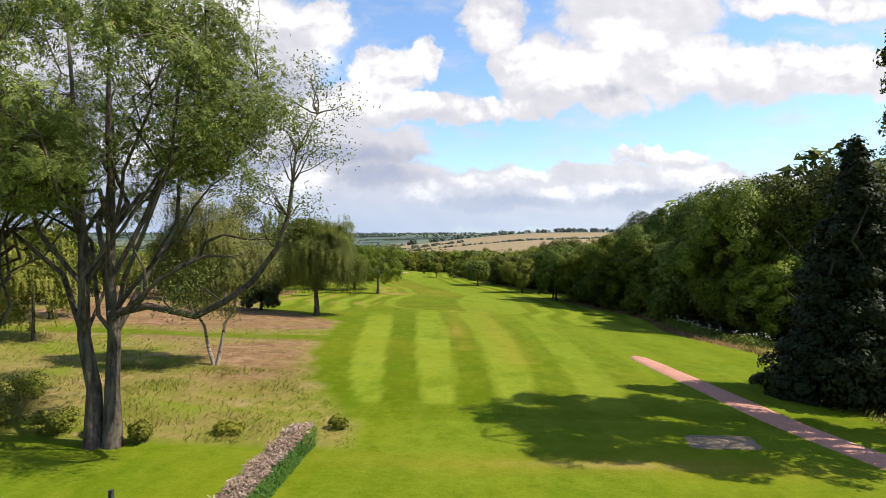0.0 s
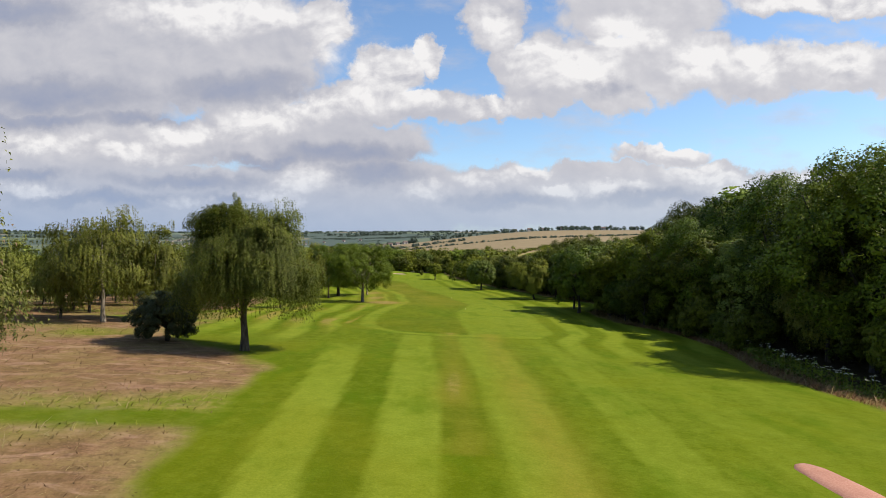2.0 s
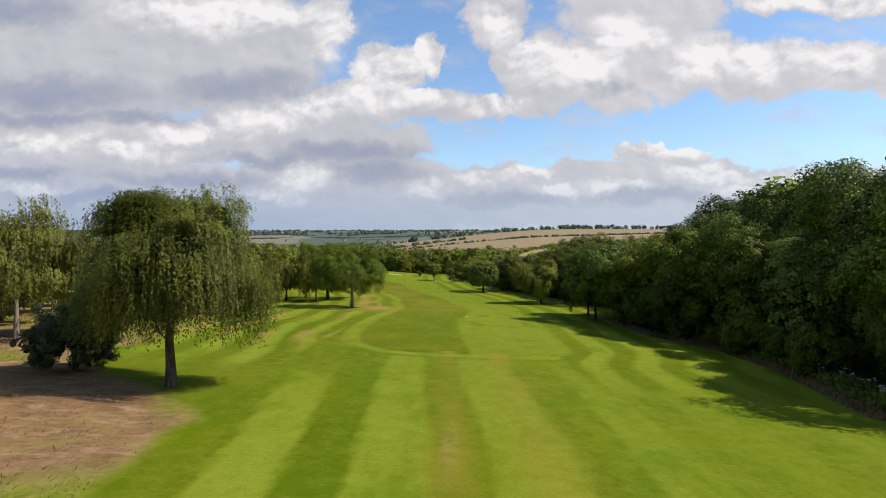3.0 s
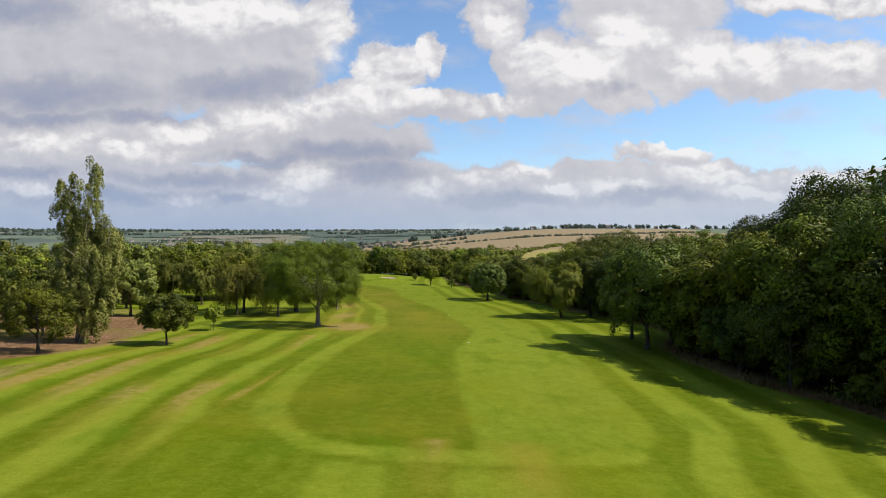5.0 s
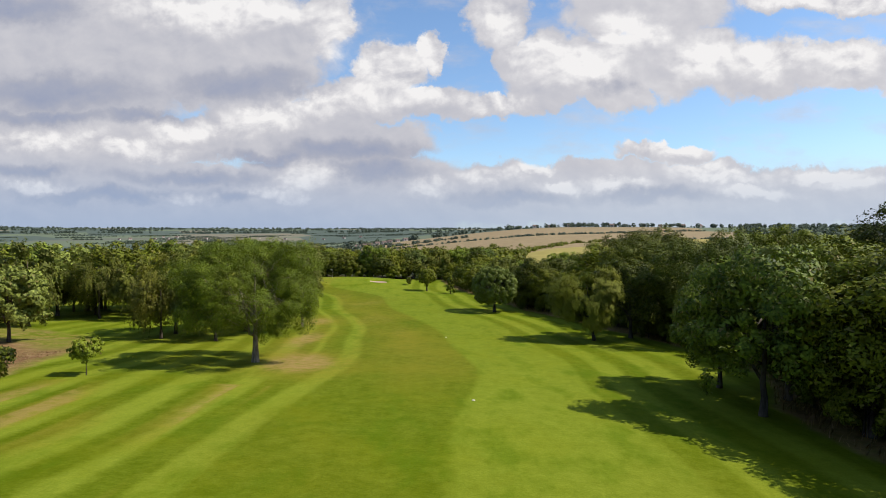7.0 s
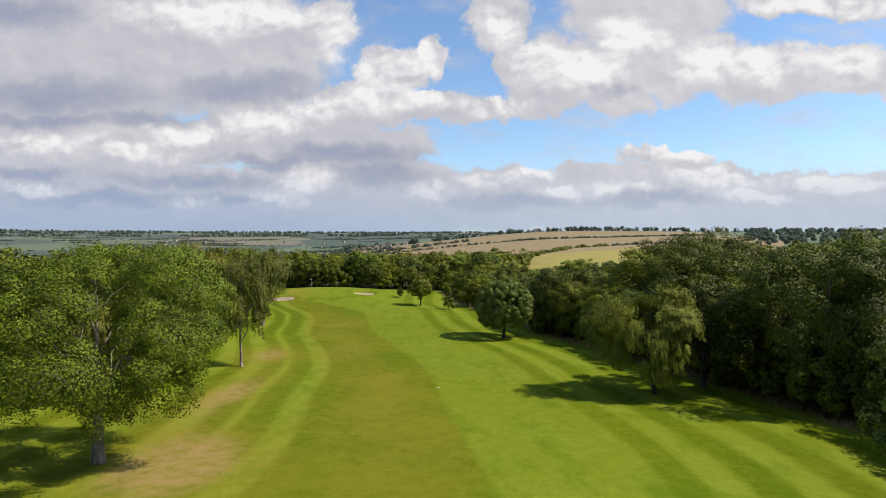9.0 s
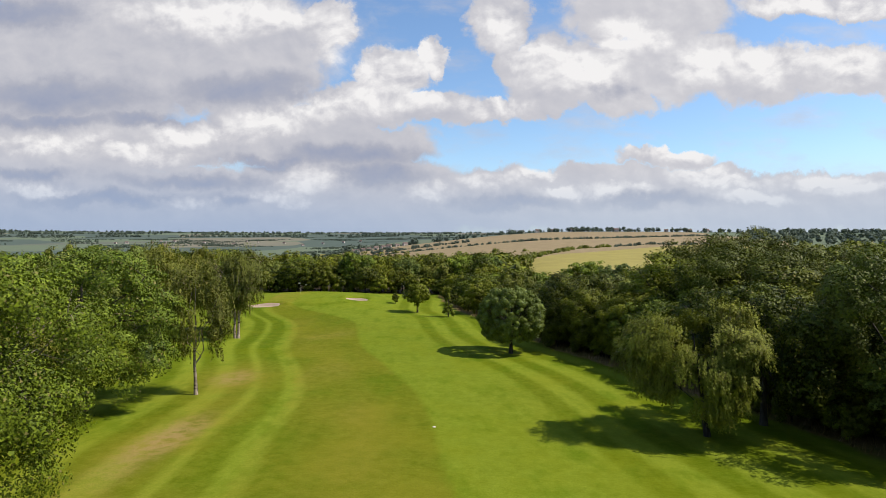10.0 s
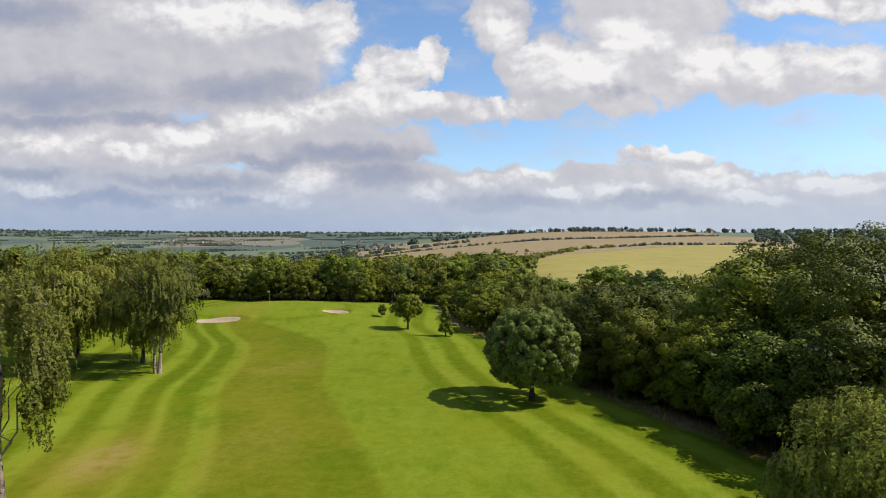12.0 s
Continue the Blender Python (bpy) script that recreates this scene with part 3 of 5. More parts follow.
def build_path():
    """The pink gravel track by the tee."""
    cy = np.array([4, 12, 18.6, 20.3, 24.3, 28, 33, 36.5, 38.5, 40.3])
    cx = np.array([21.5, 19.0, 16.4, 15.7, 14.7, 14.3, 13.95, 13.8, 13.65, 13.4])
    ys = np.linspace(4, 40.3, 110)
    xs = eased(ys * 1.0, cy, cx) * 0.35 + np.interp(ys, cy, cx) * 0.65
    wide = np.interp(ys, (4, 34, 38, 39.9, 40.3), (0.95, 0.78, 0.74, 0.62, 0.35))
    cols = np.array([-1.0, -0.85, -0.4, 0, 0.4, 0.85, 1.0])
    verts, faces = [], []
    for k, (a, b, w) in enumerate(zip(xs, ys, wide)):
        for c in cols:
            wob = 0.07 * noise.noise((a, b * 1.5, c * 9)) if abs(c) == 1 else 0
            verts.append((a + c * w + wob, b, 0.0))
    v = np.array(verts)
    v[:, 2] = ground_z(v[:, 0], v[:, 1]) + np.tile([-0.02, 0.05, 0.08, 0.09, 0.08, 0.05, -0.02], len(ys))
    n = len(cols)
    for r in range(len(ys) - 1):
        for k in range(n - 1):
            faces.append((r * n + k, r * n + k + 1, (r + 1) * n + k + 1, (r + 1) * n + k))
    me = bpy.data.meshes.new("path")
    me.from_pydata(v, [], faces)
    me.shade_smooth()
    me.materials.append(GRAVEL)
    tagged(new("path", me), "narrow pinkish gravel track beside the tee", "path", kind="structure")


build_path()
patch("worn_patch", "worn bare earth patch on the tee", "ground", ((9.2, 21.2), (10.6, 21.2), (11.9, 21.35), (12.1, 22.1), (12.2, 22.9), (10.8, 22.85), (9.5, 22.7), (9.3, 21.9)), BARE, 0.02, 0.4, 0.15)
patch("worn_patch", "bare dusty earth under the dark tree", "ground", ((18.4, 31.2), (20.9, 31.0), (21.6, 33.8), (19.2, 33.4)), BARE, 0.03, 0.5, 0.3)
for bx, by, a, b, turn in BUNKERS:
    ring = [(bx + 0.97 * a * math.cos(t) * (1 + 0.12 * math.sin(3 * t)), by + 0.97 * b * math.sin(t) * (1 + 0.12 * math.sin(2 * t))) for t in np.linspace(0, 2 * math.pi, 15)[:-1]]
    ob = patch("bunker", "pinkish sand bunker with a turf lip", "bunker", ring, SAND, 0.06, 0.4, 0.1)
    co = ob.data.vertices
    for v in co:
        q = math.hypot((v.co.x - bx) / a, (v.co.y - by) / b)
        t = min(max((q - 0.55) / 0.45, 0), 1)
        v.co.z -= 0.50 * (1 - t * t * (3 - 2 * t))


def polar(az, r):
    return (r * math.sin(radians(az)), 120 + r * math.cos(radians(az)))


def field(label, mat, rows, lift=0.8):
    return patch("field", label, "field", [polar(*p) for p in rows], mat, lift, 25.0, 4.0)


field("harvested brown stubble field on the hillside", STUBBLE, ((-9.5, 800), (-10, 1150), (0, 1250), (8, 1290), (15, 1340), (24, 1310), (25, 1050), (15, 880), (4, 780)))
field("pale brown stubble field below the ridge", STUBBLE, ((-8, 600), (-9, 810), (4, 800), (15, 895), (25, 1060), (30, 1000), (32, 690), (20, 620), (8, 420), (0, 520)), 1.4)
field("ripe yellow barley field on the slope", BARLEY, ((8, 430), (14, 530), (20, 650), (25, 735), (30, 710), (34, 520), (30, 300), (18, 165), (9, 190)), 2.2)


# ---- building blocks ----
def raw_mesh(name, verts, faces, mat, smooth=False):
    me = bpy.data.meshes.new(name)
    me.from_pydata(verts, [], faces)
    if smooth:
        me.shade_smooth()
    me.materials.append(mat)
    return me


def tube(verts, faces, path, radii, sides=6):
    """A tapered tube along a path, added to the lists."""
    start = len(verts)
    for k, (p, r) in enumerate(zip(path, radii)):
        d = (path[min(k + 1, len(path) - 1)] - path[max(k - 1, 0)]).normalized()
        a = d.orthogonal().normalized()
        b = d.cross(a)
        for s in range(sides):
            t = 2 * math.pi * s / sides
            verts.append(p + (a * math.cos(t) + b * math.sin(t)) * r)
    for k in range(len(path) - 1):
        for s in range(sides):
            i, j = start + k * sides + s, start + k * sides + (s + 1) % sides
            faces.append((i, j, j + sides, i + sides))
    faces.append(tuple(start + (len(path) - 1) * sides + s for s in range(sides)))


def bend(a, b, rise, rng, n=5, wander=0.05):
    """A curved way from a to b that sets out with the lift rise."""
    mid = (a + b) / 2 + Vector((0, 0, rise))
    size = (b - a).length
    out = []
    for k in range(n + 1):
        t = k / n
        p = a * (1 - t) ** 2 + mid * 2 * t * (1 - t) + b * t * t
        if 0 < k < n:
            p = p + Vector(rng.normal(0, wander * size / 2, 3))
        out.append(p)
    return out


def leaves_mesh(name, centres, normals, axes, sizes, mat, slim=0.5, soft=None):
    """Small pointed leaves, each an island of its own. soft: the normals of the foliage mass that each leaf belongs to."""
    n = len(centres)
    nor = normals / np.linalg.norm(normals, axis=1, keepdims=True)
    if soft is not None:
        soft = soft / (np.linalg.norm(soft, axis=1, keepdims=True) + 1e-9)
        nor = np.where(np.sum(nor * soft, 1, keepdims=True) < 0, -nor, nor)
    ax = axes - nor * np.sum(axes * nor, 1, keepdims=True)
    ax /= np.linalg.norm(ax, axis=1, keepdims=True) + 1e-9
    side = np.cross(nor, ax)
    s = sizes[:, None]
    v = np.empty((n, 3, 3))
    v[:, 0] = centres - ax * s * 0.45 + side * s * slim * 0.5
    v[:, 1] = centres - ax * s * 0.45 - side * s * slim * 0.5
    v[:, 2] = centres + ax * s * 0.55
    me = bpy.data.meshes.new(name)
    me.vertices.add(n * 3)
    me.vertices.foreach_set("co", v.astype(np.float32).ravel())
    me.loops.add(n * 3)
    me.loops.foreach_set("vertex_index", np.arange(n * 3, dtype=np.int32))
    me.polygons.add(n)
    me.polygons.foreach_set("loop_start", np.arange(0, n * 3, 3, dtype=np.int32))
    me.update(calc_edges=True)
    if soft is not None:
        bent = np.repeat(soft * 0.60 + nor * 0.60, 3, 0)
        bent = bent / (np.linalg.norm(bent, axis=1, keepdims=True) + 1e-9)
        me.shade_smooth()
        me.attributes.new("custom_normal", "FLOAT_VECTOR", "POINT").data.foreach_set("vector", bent.astype(np.float32).ravel())
    me.materials.append(mat)
    return me


def part(name, me, parent, label=""):
    ob = new(name, me)
    ob.parent = parent
    return tagged(ob, label)


def crown_masses(rng, count, centre, reach, up, down, uneven, taper, spires=(), domes=(), cone=False):
    """The rounded masses of foliage that make up a crown: middles, half sizes and outward directions."""
    mids, radii, outs = [], [], []
    for i in range(count if spires else 0):              # upswept growth along a few leaders
        x, y, h = spires[i % len(spires)]
        f = 0.14 + 0.84 * (i // len(spires) + 0.5) / (count // len(spires))
        swell = math.sin(math.pi * min(1.0, 0.12 + 0.86 * f)) ** 0.7
        t = i * 2.4
        d = Vector((math.cos(t), math.sin(t), 0.25))
        mids.append((x * f ** 0.8 + d.x * reach * 0.30 * swell, y * f ** 0.8 + d.y * reach * 0.30 * swell, h * f))
        wide = reach * (0.10 + 0.20 * swell)
        radii.append((wide, wide, wide * 2.3 if f < 0.9 else wide * 3.0))
        outs.append(tuple(d.normalized()))
    for x, y, z0, wide, high, n in domes:                # a crown in storeys
        m, r, o = crown_masses(rng, n, Vector((x, y, z0)), wide, high, high, uneven, taper)
        mids, radii, outs = mids + m.tolist(), radii + r.tolist(), outs + o.tolist()
    for i in range(count if cone else 0):                # whorls of boughs, wide below and narrow at the tip
        f = ((i + 0.5) / count) ** 1.25
        z = centre.z - down + (up + down) * f
        t = i * 2.4 + rng.normal(0, 0.2)
        wide = reach * (1 - f) ** 0.85 * rng.uniform(0.8, 1.1)
        d = Vector((math.cos(t), math.sin(t), 0.15))
        r = reach * (0.12 + 0.24 * (1 - f))
        mids.append((centre.x + d.x * max(wide - r, 0), centre.y + d.y * max(wide - r, 0), z))
        radii.append((r, r, r * 1.2))
        outs.append(tuple(d.normalized()))
    for i in range(0 if spires or domes or cone else count):
        z = max(-0.9, 0.93 - (i + 0.5) / count * 1.72 + rng.normal(0, 0.05))
        t = i * 2.4 + rng.normal(0, 0.25)
        h = math.sqrt(max(0.0, 1 - z * z))
        d = Vector((math.cos(t) * h, math.sin(t) * h, z))
        r = 1.5 / math.sqrt(count) * rng.uniform(0.72, 1.28)
        f = (1 - 0.75 * r) * rng.uniform(1 - 0.7 * uneven, 1 + 0.30 * uneven)
        narrow = 1 - taper * max(0.0, z * f)
        mids.append(tuple(centre + Vector((d.x * f * reach * narrow, d.y * f * reach * narrow, d.z * f * (up if d.z > 0 else down)))))
        high = min(max((up + down) / 2 / reach, 0.7), 1.9)
        wide = r * reach * (1 - 0.5 * max(taper, 0.0) * max(0.0, z))
        radii.append((wide, wide, r * reach * high * 0.9))
        outs.append(tuple(d))
    return np.array(mids), np.array(radii), np.array(outs)


def make_tree(name, seed, label, category, height, width, leaf_mat, bark, clumps=90, per=80, leaf=0.34, clear=0.22, trunk=0.03, habit="round",
              lobes=0.3, stems=1, limbs=7, slim=0.9, inner=0.45, spread=0.17, lean=(0, 0), hang=1.6, twigs=True, flat=0.75, heart=0.46, finer=2.2, masses=16, spires=(), domes=(), leaflets=1, rise=0.6, fork=0.0):
    """A tree at the origin: an Empty with its trunk and limbs as one part and its crown as another."""
    rng = np.random.default_rng(seed)
    per, leaf = int(per * finer), leaf / finer ** 0.5 * 0.98
    top = Vector((lean[0], lean[1], height))
    reach = width / 2
    low = height * clear
    centre = Vector((lean[0] * 0.7, lean[1] * 0.7, low + (height - low) * (0.46 if habit != "column" else 0.42)))
    up, down = height - centre.z, centre.z - low
    taper = 0.55 if habit == "column" else (0.75 if habit == "cone" else -0.30 if habit == "weep" else -0.06)
    fringe = spread * 0.72 * width
    mids, radii, outs = crown_masses(rng, masses, centre, reach - 0.4 * fringe, up - 0.6 * fringe, down, lobes, taper, spires, domes, habit == "cone")
    masses = len(mids)
    # sprays over the outer and upper sides of the masses
    clumps, per, spread = int(clumps * 1.7), int(per / 1.7), spread * (0.72 if habit == "weep" else 0.58)
    share = radii[:, 0] ** 2 / np.sum(radii[:, 0] ** 2)
    which = rng.choice(masses, clumps, p=share)
    face = rng.normal(0, 1, (clumps, 3))
    face /= np.linalg.norm(face, axis=1, keepdims=True)
    want = outs[which] + np.array([0, 0, 0.65 * rise])
    want /= np.linalg.norm(want, axis=1, keepdims=True)
    lack = np.minimum(np.sum(face * want, 1) + 0.45, 0)
    face -= 2 * lack[:, None] * want
    face /= np.linalg.norm(face, axis=1, keepdims=True)
    deep = min(inner, 0.75)
    pts = [Vector(p) for p in mids[which] + face * radii[which] * (deep + (1.06 - deep) * rng.random((clumps, 1)))]
    wv, wf = [], []
    r0 = height * trunk
    spine = []
    for s in range(stems):
        off = Vector((0, 0, 0)) if stems == 1 else Vector((math.cos(s * 2.6 + 0.4), math.sin(s * 2.6 + 0.4), 0)) * r0 * (0.8 if stems == 2 else 1.2)
        tip = Vector(spires[s]) * 0.93 if spires else centre + Vector((0, 0, up * (0.75 if habit in ("column", "cone") else 0.35))) + off * height * (0.2 if habit == "column" else 0.12) + off.normalized() * fork
        way = [off * 1.0 + Vector((0, 0, -0.25))] + bend(off + Vector((0, 0, 0.15)), tip, 0, rng, 8, 0.028 if fork else 0.009)
        rad = [r0 * 1.5, r0 * 1.15] + [r0 * (1 - 0.85 * (k / 8) ** 0.8) for k in range(1, 9)]
        if stems > 1:
            rad = [r * 0.75 for r in rad]
        tube(wv, wf, way, rad, 8)
        spine.append(way)
    nodes = []
    for k in range(limbs):
        way = spine[k % stems]
        i = (5 if fork else 3) + int(rng.integers(0, 4)) if habit != "column" else 2 + int(rng.integers(0, 4))
        a = way[i]
        t = k * 2.4 + rng.uniform(-0.4, 0.4)
        d = Vector((math.cos(t), math.sin(t), 0))
        b = centre + d * reach * rng.uniform(0.55, 0.8) + Vector((0, 0, up * rng.uniform(-0.15, 0.55)))
        if domes:
            b = centre + d * reach * rng.uniform(0.4, 0.6) + Vector((0, 0, up * rng.uniform(-0.3, 0.2)))
        if habit == "column":
            b = a + d * reach * 0.6 + Vector((0, 0, height * 0.28))
        limb = bend(a, b, (b - a).length * 0.12, rng, 6, 0.09)
        r = r0 * (0.6 if fork else 1.0) * (rng.uniform(0.32, 0.5) if limbs < 12 and habit != "weep" else rng.uniform(0.16, 0.30))
        tube(wv, wf, limb, [r * (1 - 0.8 * j / 6) for j in range(7)], 5)
        nodes += limb[2:]
    nodes += [p for way in spine for p in way[4:]]
    arr = np.array([tuple(p) for p in nodes])
    if twigs:
        for p in pts[:: 1 if clumps < 130 else 2]:
            j = int(np.argmin(np.sum((arr - np.array(p)) ** 2, 1) + 0.5 * np.maximum(0, arr[:, 2] - p.z) ** 2))
            limb = bend(nodes[j], p, 0.1, rng, 3, 0.1)
            r = max(0.010, r0 * 0.065)
            tube(wv, wf, limb, [r, r * 0.75, r * 0.5, r * 0.25], 3)
    # leaves: domed pads of them at the ends of the boughs
    n = clumps * per
    c = np.repeat(np.array([tuple(p) for p in pts]), per, 0)
    size = np.repeat(spread * width * rng.uniform(0.6, 1.2, clumps), per)[:, None]
    u = rng.normal(0, 1, (n, 3))
    u /= np.linalg.norm(u, axis=1, keepdims=True)
    tilt = face * 0.65 + np.array([0, 0, rise])
    tilt = np.repeat(tilt / np.linalg.norm(tilt, axis=1, keepdims=True), per, 0)
    under = np.sum(u * tilt, 1, keepdims=True)
    u = np.where((under < 0) & (rng.random((n, 1)) < 0.8), u - 2 * under * tilt, u)
    f = rng.random((n, 1)) ** 0.33
    off = u * f * size
    mid = np.array(tuple(centre))
    away = c - mid
    away /= np.linalg.norm(away, axis=1, keepdims=True) + 1e-6
    if habit == "weep":
        strand = rng.integers(0, max(4, per // 14), n)
        fx = np.sin(strand * 12.9898 + c[:, 0] * 78.2) * 43758.5
        fy = np.sin(strand * 39.346 + c[:, 1] * 11.1) * 24634.6
        fz = np.sin(strand * 7.77 + c[:, 2] * 31.7) * 15731.7
        long = hang * (0.35 + 0.65 * (fz - np.floor(fz)))
        if domes:                                        # the upper storeys hang less
            long = long * (1 - 0.45 * smoothstep(c[:, 2], 0.60 * height, 0.80 * height))
        off[:, 0] = (fx - np.floor(fx) - 0.5) * 2 * size[:, 0]
        off[:, 1] = (fy - np.floor(fy) - 0.5) * 2 * size[:, 0]
        drop = rng.random(n) ** 0.9 * long
        off[:, 2] = 0.25 * size[:, 0] * (1 - np.hypot(off[:, 0], off[:, 1]) / size[:, 0]) - drop
        off[:, :2] += rng.normal(0, 0.03, (n, 2)) + away[:, :2] * 0.22 * drop[:, None] ** 0.5
        nor = rng.normal(0, 0.45, (n, 3)) + away * 0.7 + np.array([0, 0, 0.45])
        ax = rng.normal(0, 0.35, (n, 3)) + np.array([0, 0, -0.9])
        soft = away * 0.75 + tilt * 0.35 + np.array([0, 0, 0.35]) - np.array([0, 0, 0.45]) * (drop / hang)[:, None]
    elif habit == "column":
        off *= np.array([0.6, 0.6, 1.5])
        nor = rng.normal(0, 0.8, (n, 3)) + away * 0.6
        ax = rng.normal(0, 0.5, (n, 3)) + np.array([0, 0, 1.0])
        soft = u * 0.6 + tilt * 0.4
    else:
        off -= tilt * np.sum(off * tilt, 1, keepdims=True) * (1 - flat)
        nor = rng.normal(0, 0.45, (n, 3)) + u * 0.7 + tilt * 0.4
        ax = rng.normal(0, 1.0, (n, 3)) + u * 0.6 + np.array([0, 0, -0.45])
        soft = u * 0.7 + np.repeat(face, per, 0) * 0.35 + outs[np.repeat(which, per)] * 0.25
    where = c + off
    sizes = leaf * rng.uniform(0.6, 1.3, n)
    if leaflets > 1:                                     # leaves made of rows of leaflets
        k = np.arange(n) % leaflets
        lead = np.arange(n) - k
        where, nor, soft = where[lead], nor[lead] + rng.normal(0, 0.12, (n, 3)), soft[lead]
        stalk = ax[lead] / np.linalg.norm(ax[lead], axis=1, keepdims=True)
        side = np.cross(nor, stalk)
        side /= np.linalg.norm(side, axis=1, keepdims=True)
        sign = np.where(k % 2 == 0, 1.0, -1.0)[:, None]
        where = where + stalk * (k - leaflets / 2)[:, None] * leaf * 0.42 + side * sign * leaf * 0.42
        ax = stalk * 0.6 + side * sign
    if heart > 0:                                        # larger shade leaves and twigs inside the masses
        m = int(masses * 300 * heart)
        pick = rng.choice(masses, m, p=share)
        v = rng.normal(0, 1, (m, 3))
        v /= np.linalg.norm(v, axis=1, keepdims=True)
        low = np.array([0, 0, 0.3 * hang if habit == "weep" else 0.0])
        where = np.concatenate([where, mids[pick] + v * radii[pick] * (0.42 + 0.40 * heart) * rng.random((m, 1)) ** 0.4 - low])
        nor, ax = np.concatenate([nor, v + rng.normal(0, 0.5, (m, 3))]), np.concatenate([ax, rng.normal(0, 1, (m, 3))])
        soft = np.concatenate([soft, v - np.array([0, 0, 0.2])])
        sizes = np.concatenate([sizes, leaf * (2.2 if habit == "weep" else 1.35) * rng.uniform(0.6, 1.3, m)])
    where[:, 2] = np.maximum(where[:, 2], 0.12 + 0.25 * rng.random(len(where)))
    ob = tagged(new(name), label, category)
    part("trunk", raw_mesh("trunk", wv, wf, bark, True), ob)
    part("crown", leaves_mesh("crown", where, nor, ax, sizes, leaf_mat, slim if habit != "weep" else slim * 0.6, soft), ob)
    return ob


def place(ob, x, y, size=1.0, turn=0.0, stretch=1.0, sink=0.05):
    """Stands a thing on the ground, scaled and turned."""
    z = float(ground_z(x, y)) - sink
    ob.matrix_basis = pose(x, y, z, 0, 0, turn) @ Matrix.Diagonal((size, size, size * stretch, 1))
    return ob


def again(ob, x, y, size=1.0, turn=0.0, stretch=1.0, label="", sink=0.05):
    """Another of the same kind, elsewhere."""
    z = float(ground_z(x, y)) - sink
    keep = ob.scale.copy()
    ob.scale = (1, 1, 1)
    c = copy_thing(ob, pose(x, y, z, 0, 0, turn) @ Matrix.Diagonal((size, size, size * stretch, 1)))
    ob.scale = keep
    return tagged(c, label)


# ---- single trees of the hole ----
place(make_tree("birch_tree", 11, "slender twin-stemmed birch with pale bark in the heath", "tree", 11.4, 6.6, LEAF_TWIN, BARK_BIRCH, 200, 100, 0.225, 0.24, 0.0135, "weep", 0.5, 2, 12, hang=1.3, spread=0.11, heart=0.12, inner=0.3, masses=24, fork=2.0, finer=5.0), -12.9, 32.6)
weeping = place(make_tree("birch_tree", 5, "broad weeping birch with hanging branches on the heath edge", "tree", 11.4, 9.8, LEAF_WEEP, BARK, 270, 120, 0.30, 0.20, 0.026, "weep", 0.45, 1, 9, hang=2.7, spread=0.092, inner=0.68, heart=0.8, finer=6.4,
                domes=((-1.9, 0.0, 8.7, 1.8, 2.2, 8), (1.6, 0.2, 8.3, 2.4, 2.5, 11), (0.0, 0.0, 9.0, 1.4, 1.5, 4), (0.0, -0.3, 6.4, 3.7, 2.4, 16), (-2.8, 0.0, 5.3, 1.3, 1.5, 6), (3.3, 0.2, 5.4, 1.7, 1.7, 7))), -12.9, 58.8)
place(make_tree("hawthorn_bush", 21, "dark rounded hawthorn bush beside the birch", "bush", 4.4, 5.2, LEAF_THORN, BARK_DARK, 150, 80, 0.20, 0.0, 0.02, "round", 0.5, 3, 7, inner=0.25, spread=0.12, masses=22, rise=0.35, finer=3.4, heart=1.0), -19.4, 61.4)
place(make_tree("birch_tree", 8, "tall silver birch on the far side of the heath", "tree", 11.8, 9.6, LEAF_BIRCH, BARK_PALE, 140, 85, 0.30, 0.15, 0.018, "weep", 0.32, 1, 10, hang=1.7, spread=0.12, heart=0.3, finer=3.2), -29.5, 70.6)
poplar = place(make_tree("poplar_tree", 3, "tall narrow poplar with upswept branches", "tree", 15.6, 7.4, LEAF_POPLAR, BARK_PALE, 300, 75, 0.24, 0.10, 0.014, "column", 0.75, 3, 26, spread=0.13, heart=0.25, finer=3.2, masses=42, inner=0.3, spires=((-0.9, 0.3, 14.0), (1.3, -0.2, 15.3), (2.8, 0.5, 10.6))), -29.4, 99.6)
place(make_tree("oak_tree", 31, "young bushy oak on the rough's edge", "tree", 5.0, 4.8, LEAF_OAK, BARK_DARK, 80, 85, 0.24, 0.22, 0.02, "round", 0.3, 1, 7), -22.3, 100.2)
sapling = place(make_tree("sapling", 41, "small thin sapling in the dry rough", "tree", 3.0, 2.4, LEAF_BRIGHT, BARK_DARK, 35, 50, 0.17, 0.3, 0.012, "round", 0.35, 1, 5), -22.8, 111.5)
place(make_tree("oak_tree", 17, "spreading oak with bare inner branches beside the fairway", "tree", 11.2, 13.0, LEAF_FEATHER, BARK_PALE, 270, 92, 0.225, 0.15, 0.026, "round", 0.42, 1, 22, inner=0.5, spread=0.112, heart=0.8, finer=6.8, masses=32), -13.4, 118.6)
chestnut = place(make_tree("chestnut_tree", 23, "dense bright green chestnut tree", "tree", 12.6, 14.0, LEAF_BRIGHT, BARK, 190, 90, 0.32, 0.06, 0.028, "round", 0.28, 1, 9, spread=0.135, finer=5.5, masses=40, heart=0.8, flat=0.5, rise=0.9), -21.4, 139.5)
place(make_tree("birch_tree", 29, "thin young silver birch with a white stem", "tree", 12.4, 5.0, LEAF_BIRCH, BARK_BIRCH, 70, 85, 0.22, 0.12, 0.012, "weep", 0.35, 1, 6, hang=1.3, spread=0.14, heart=0.2), -16.1, 144.7)
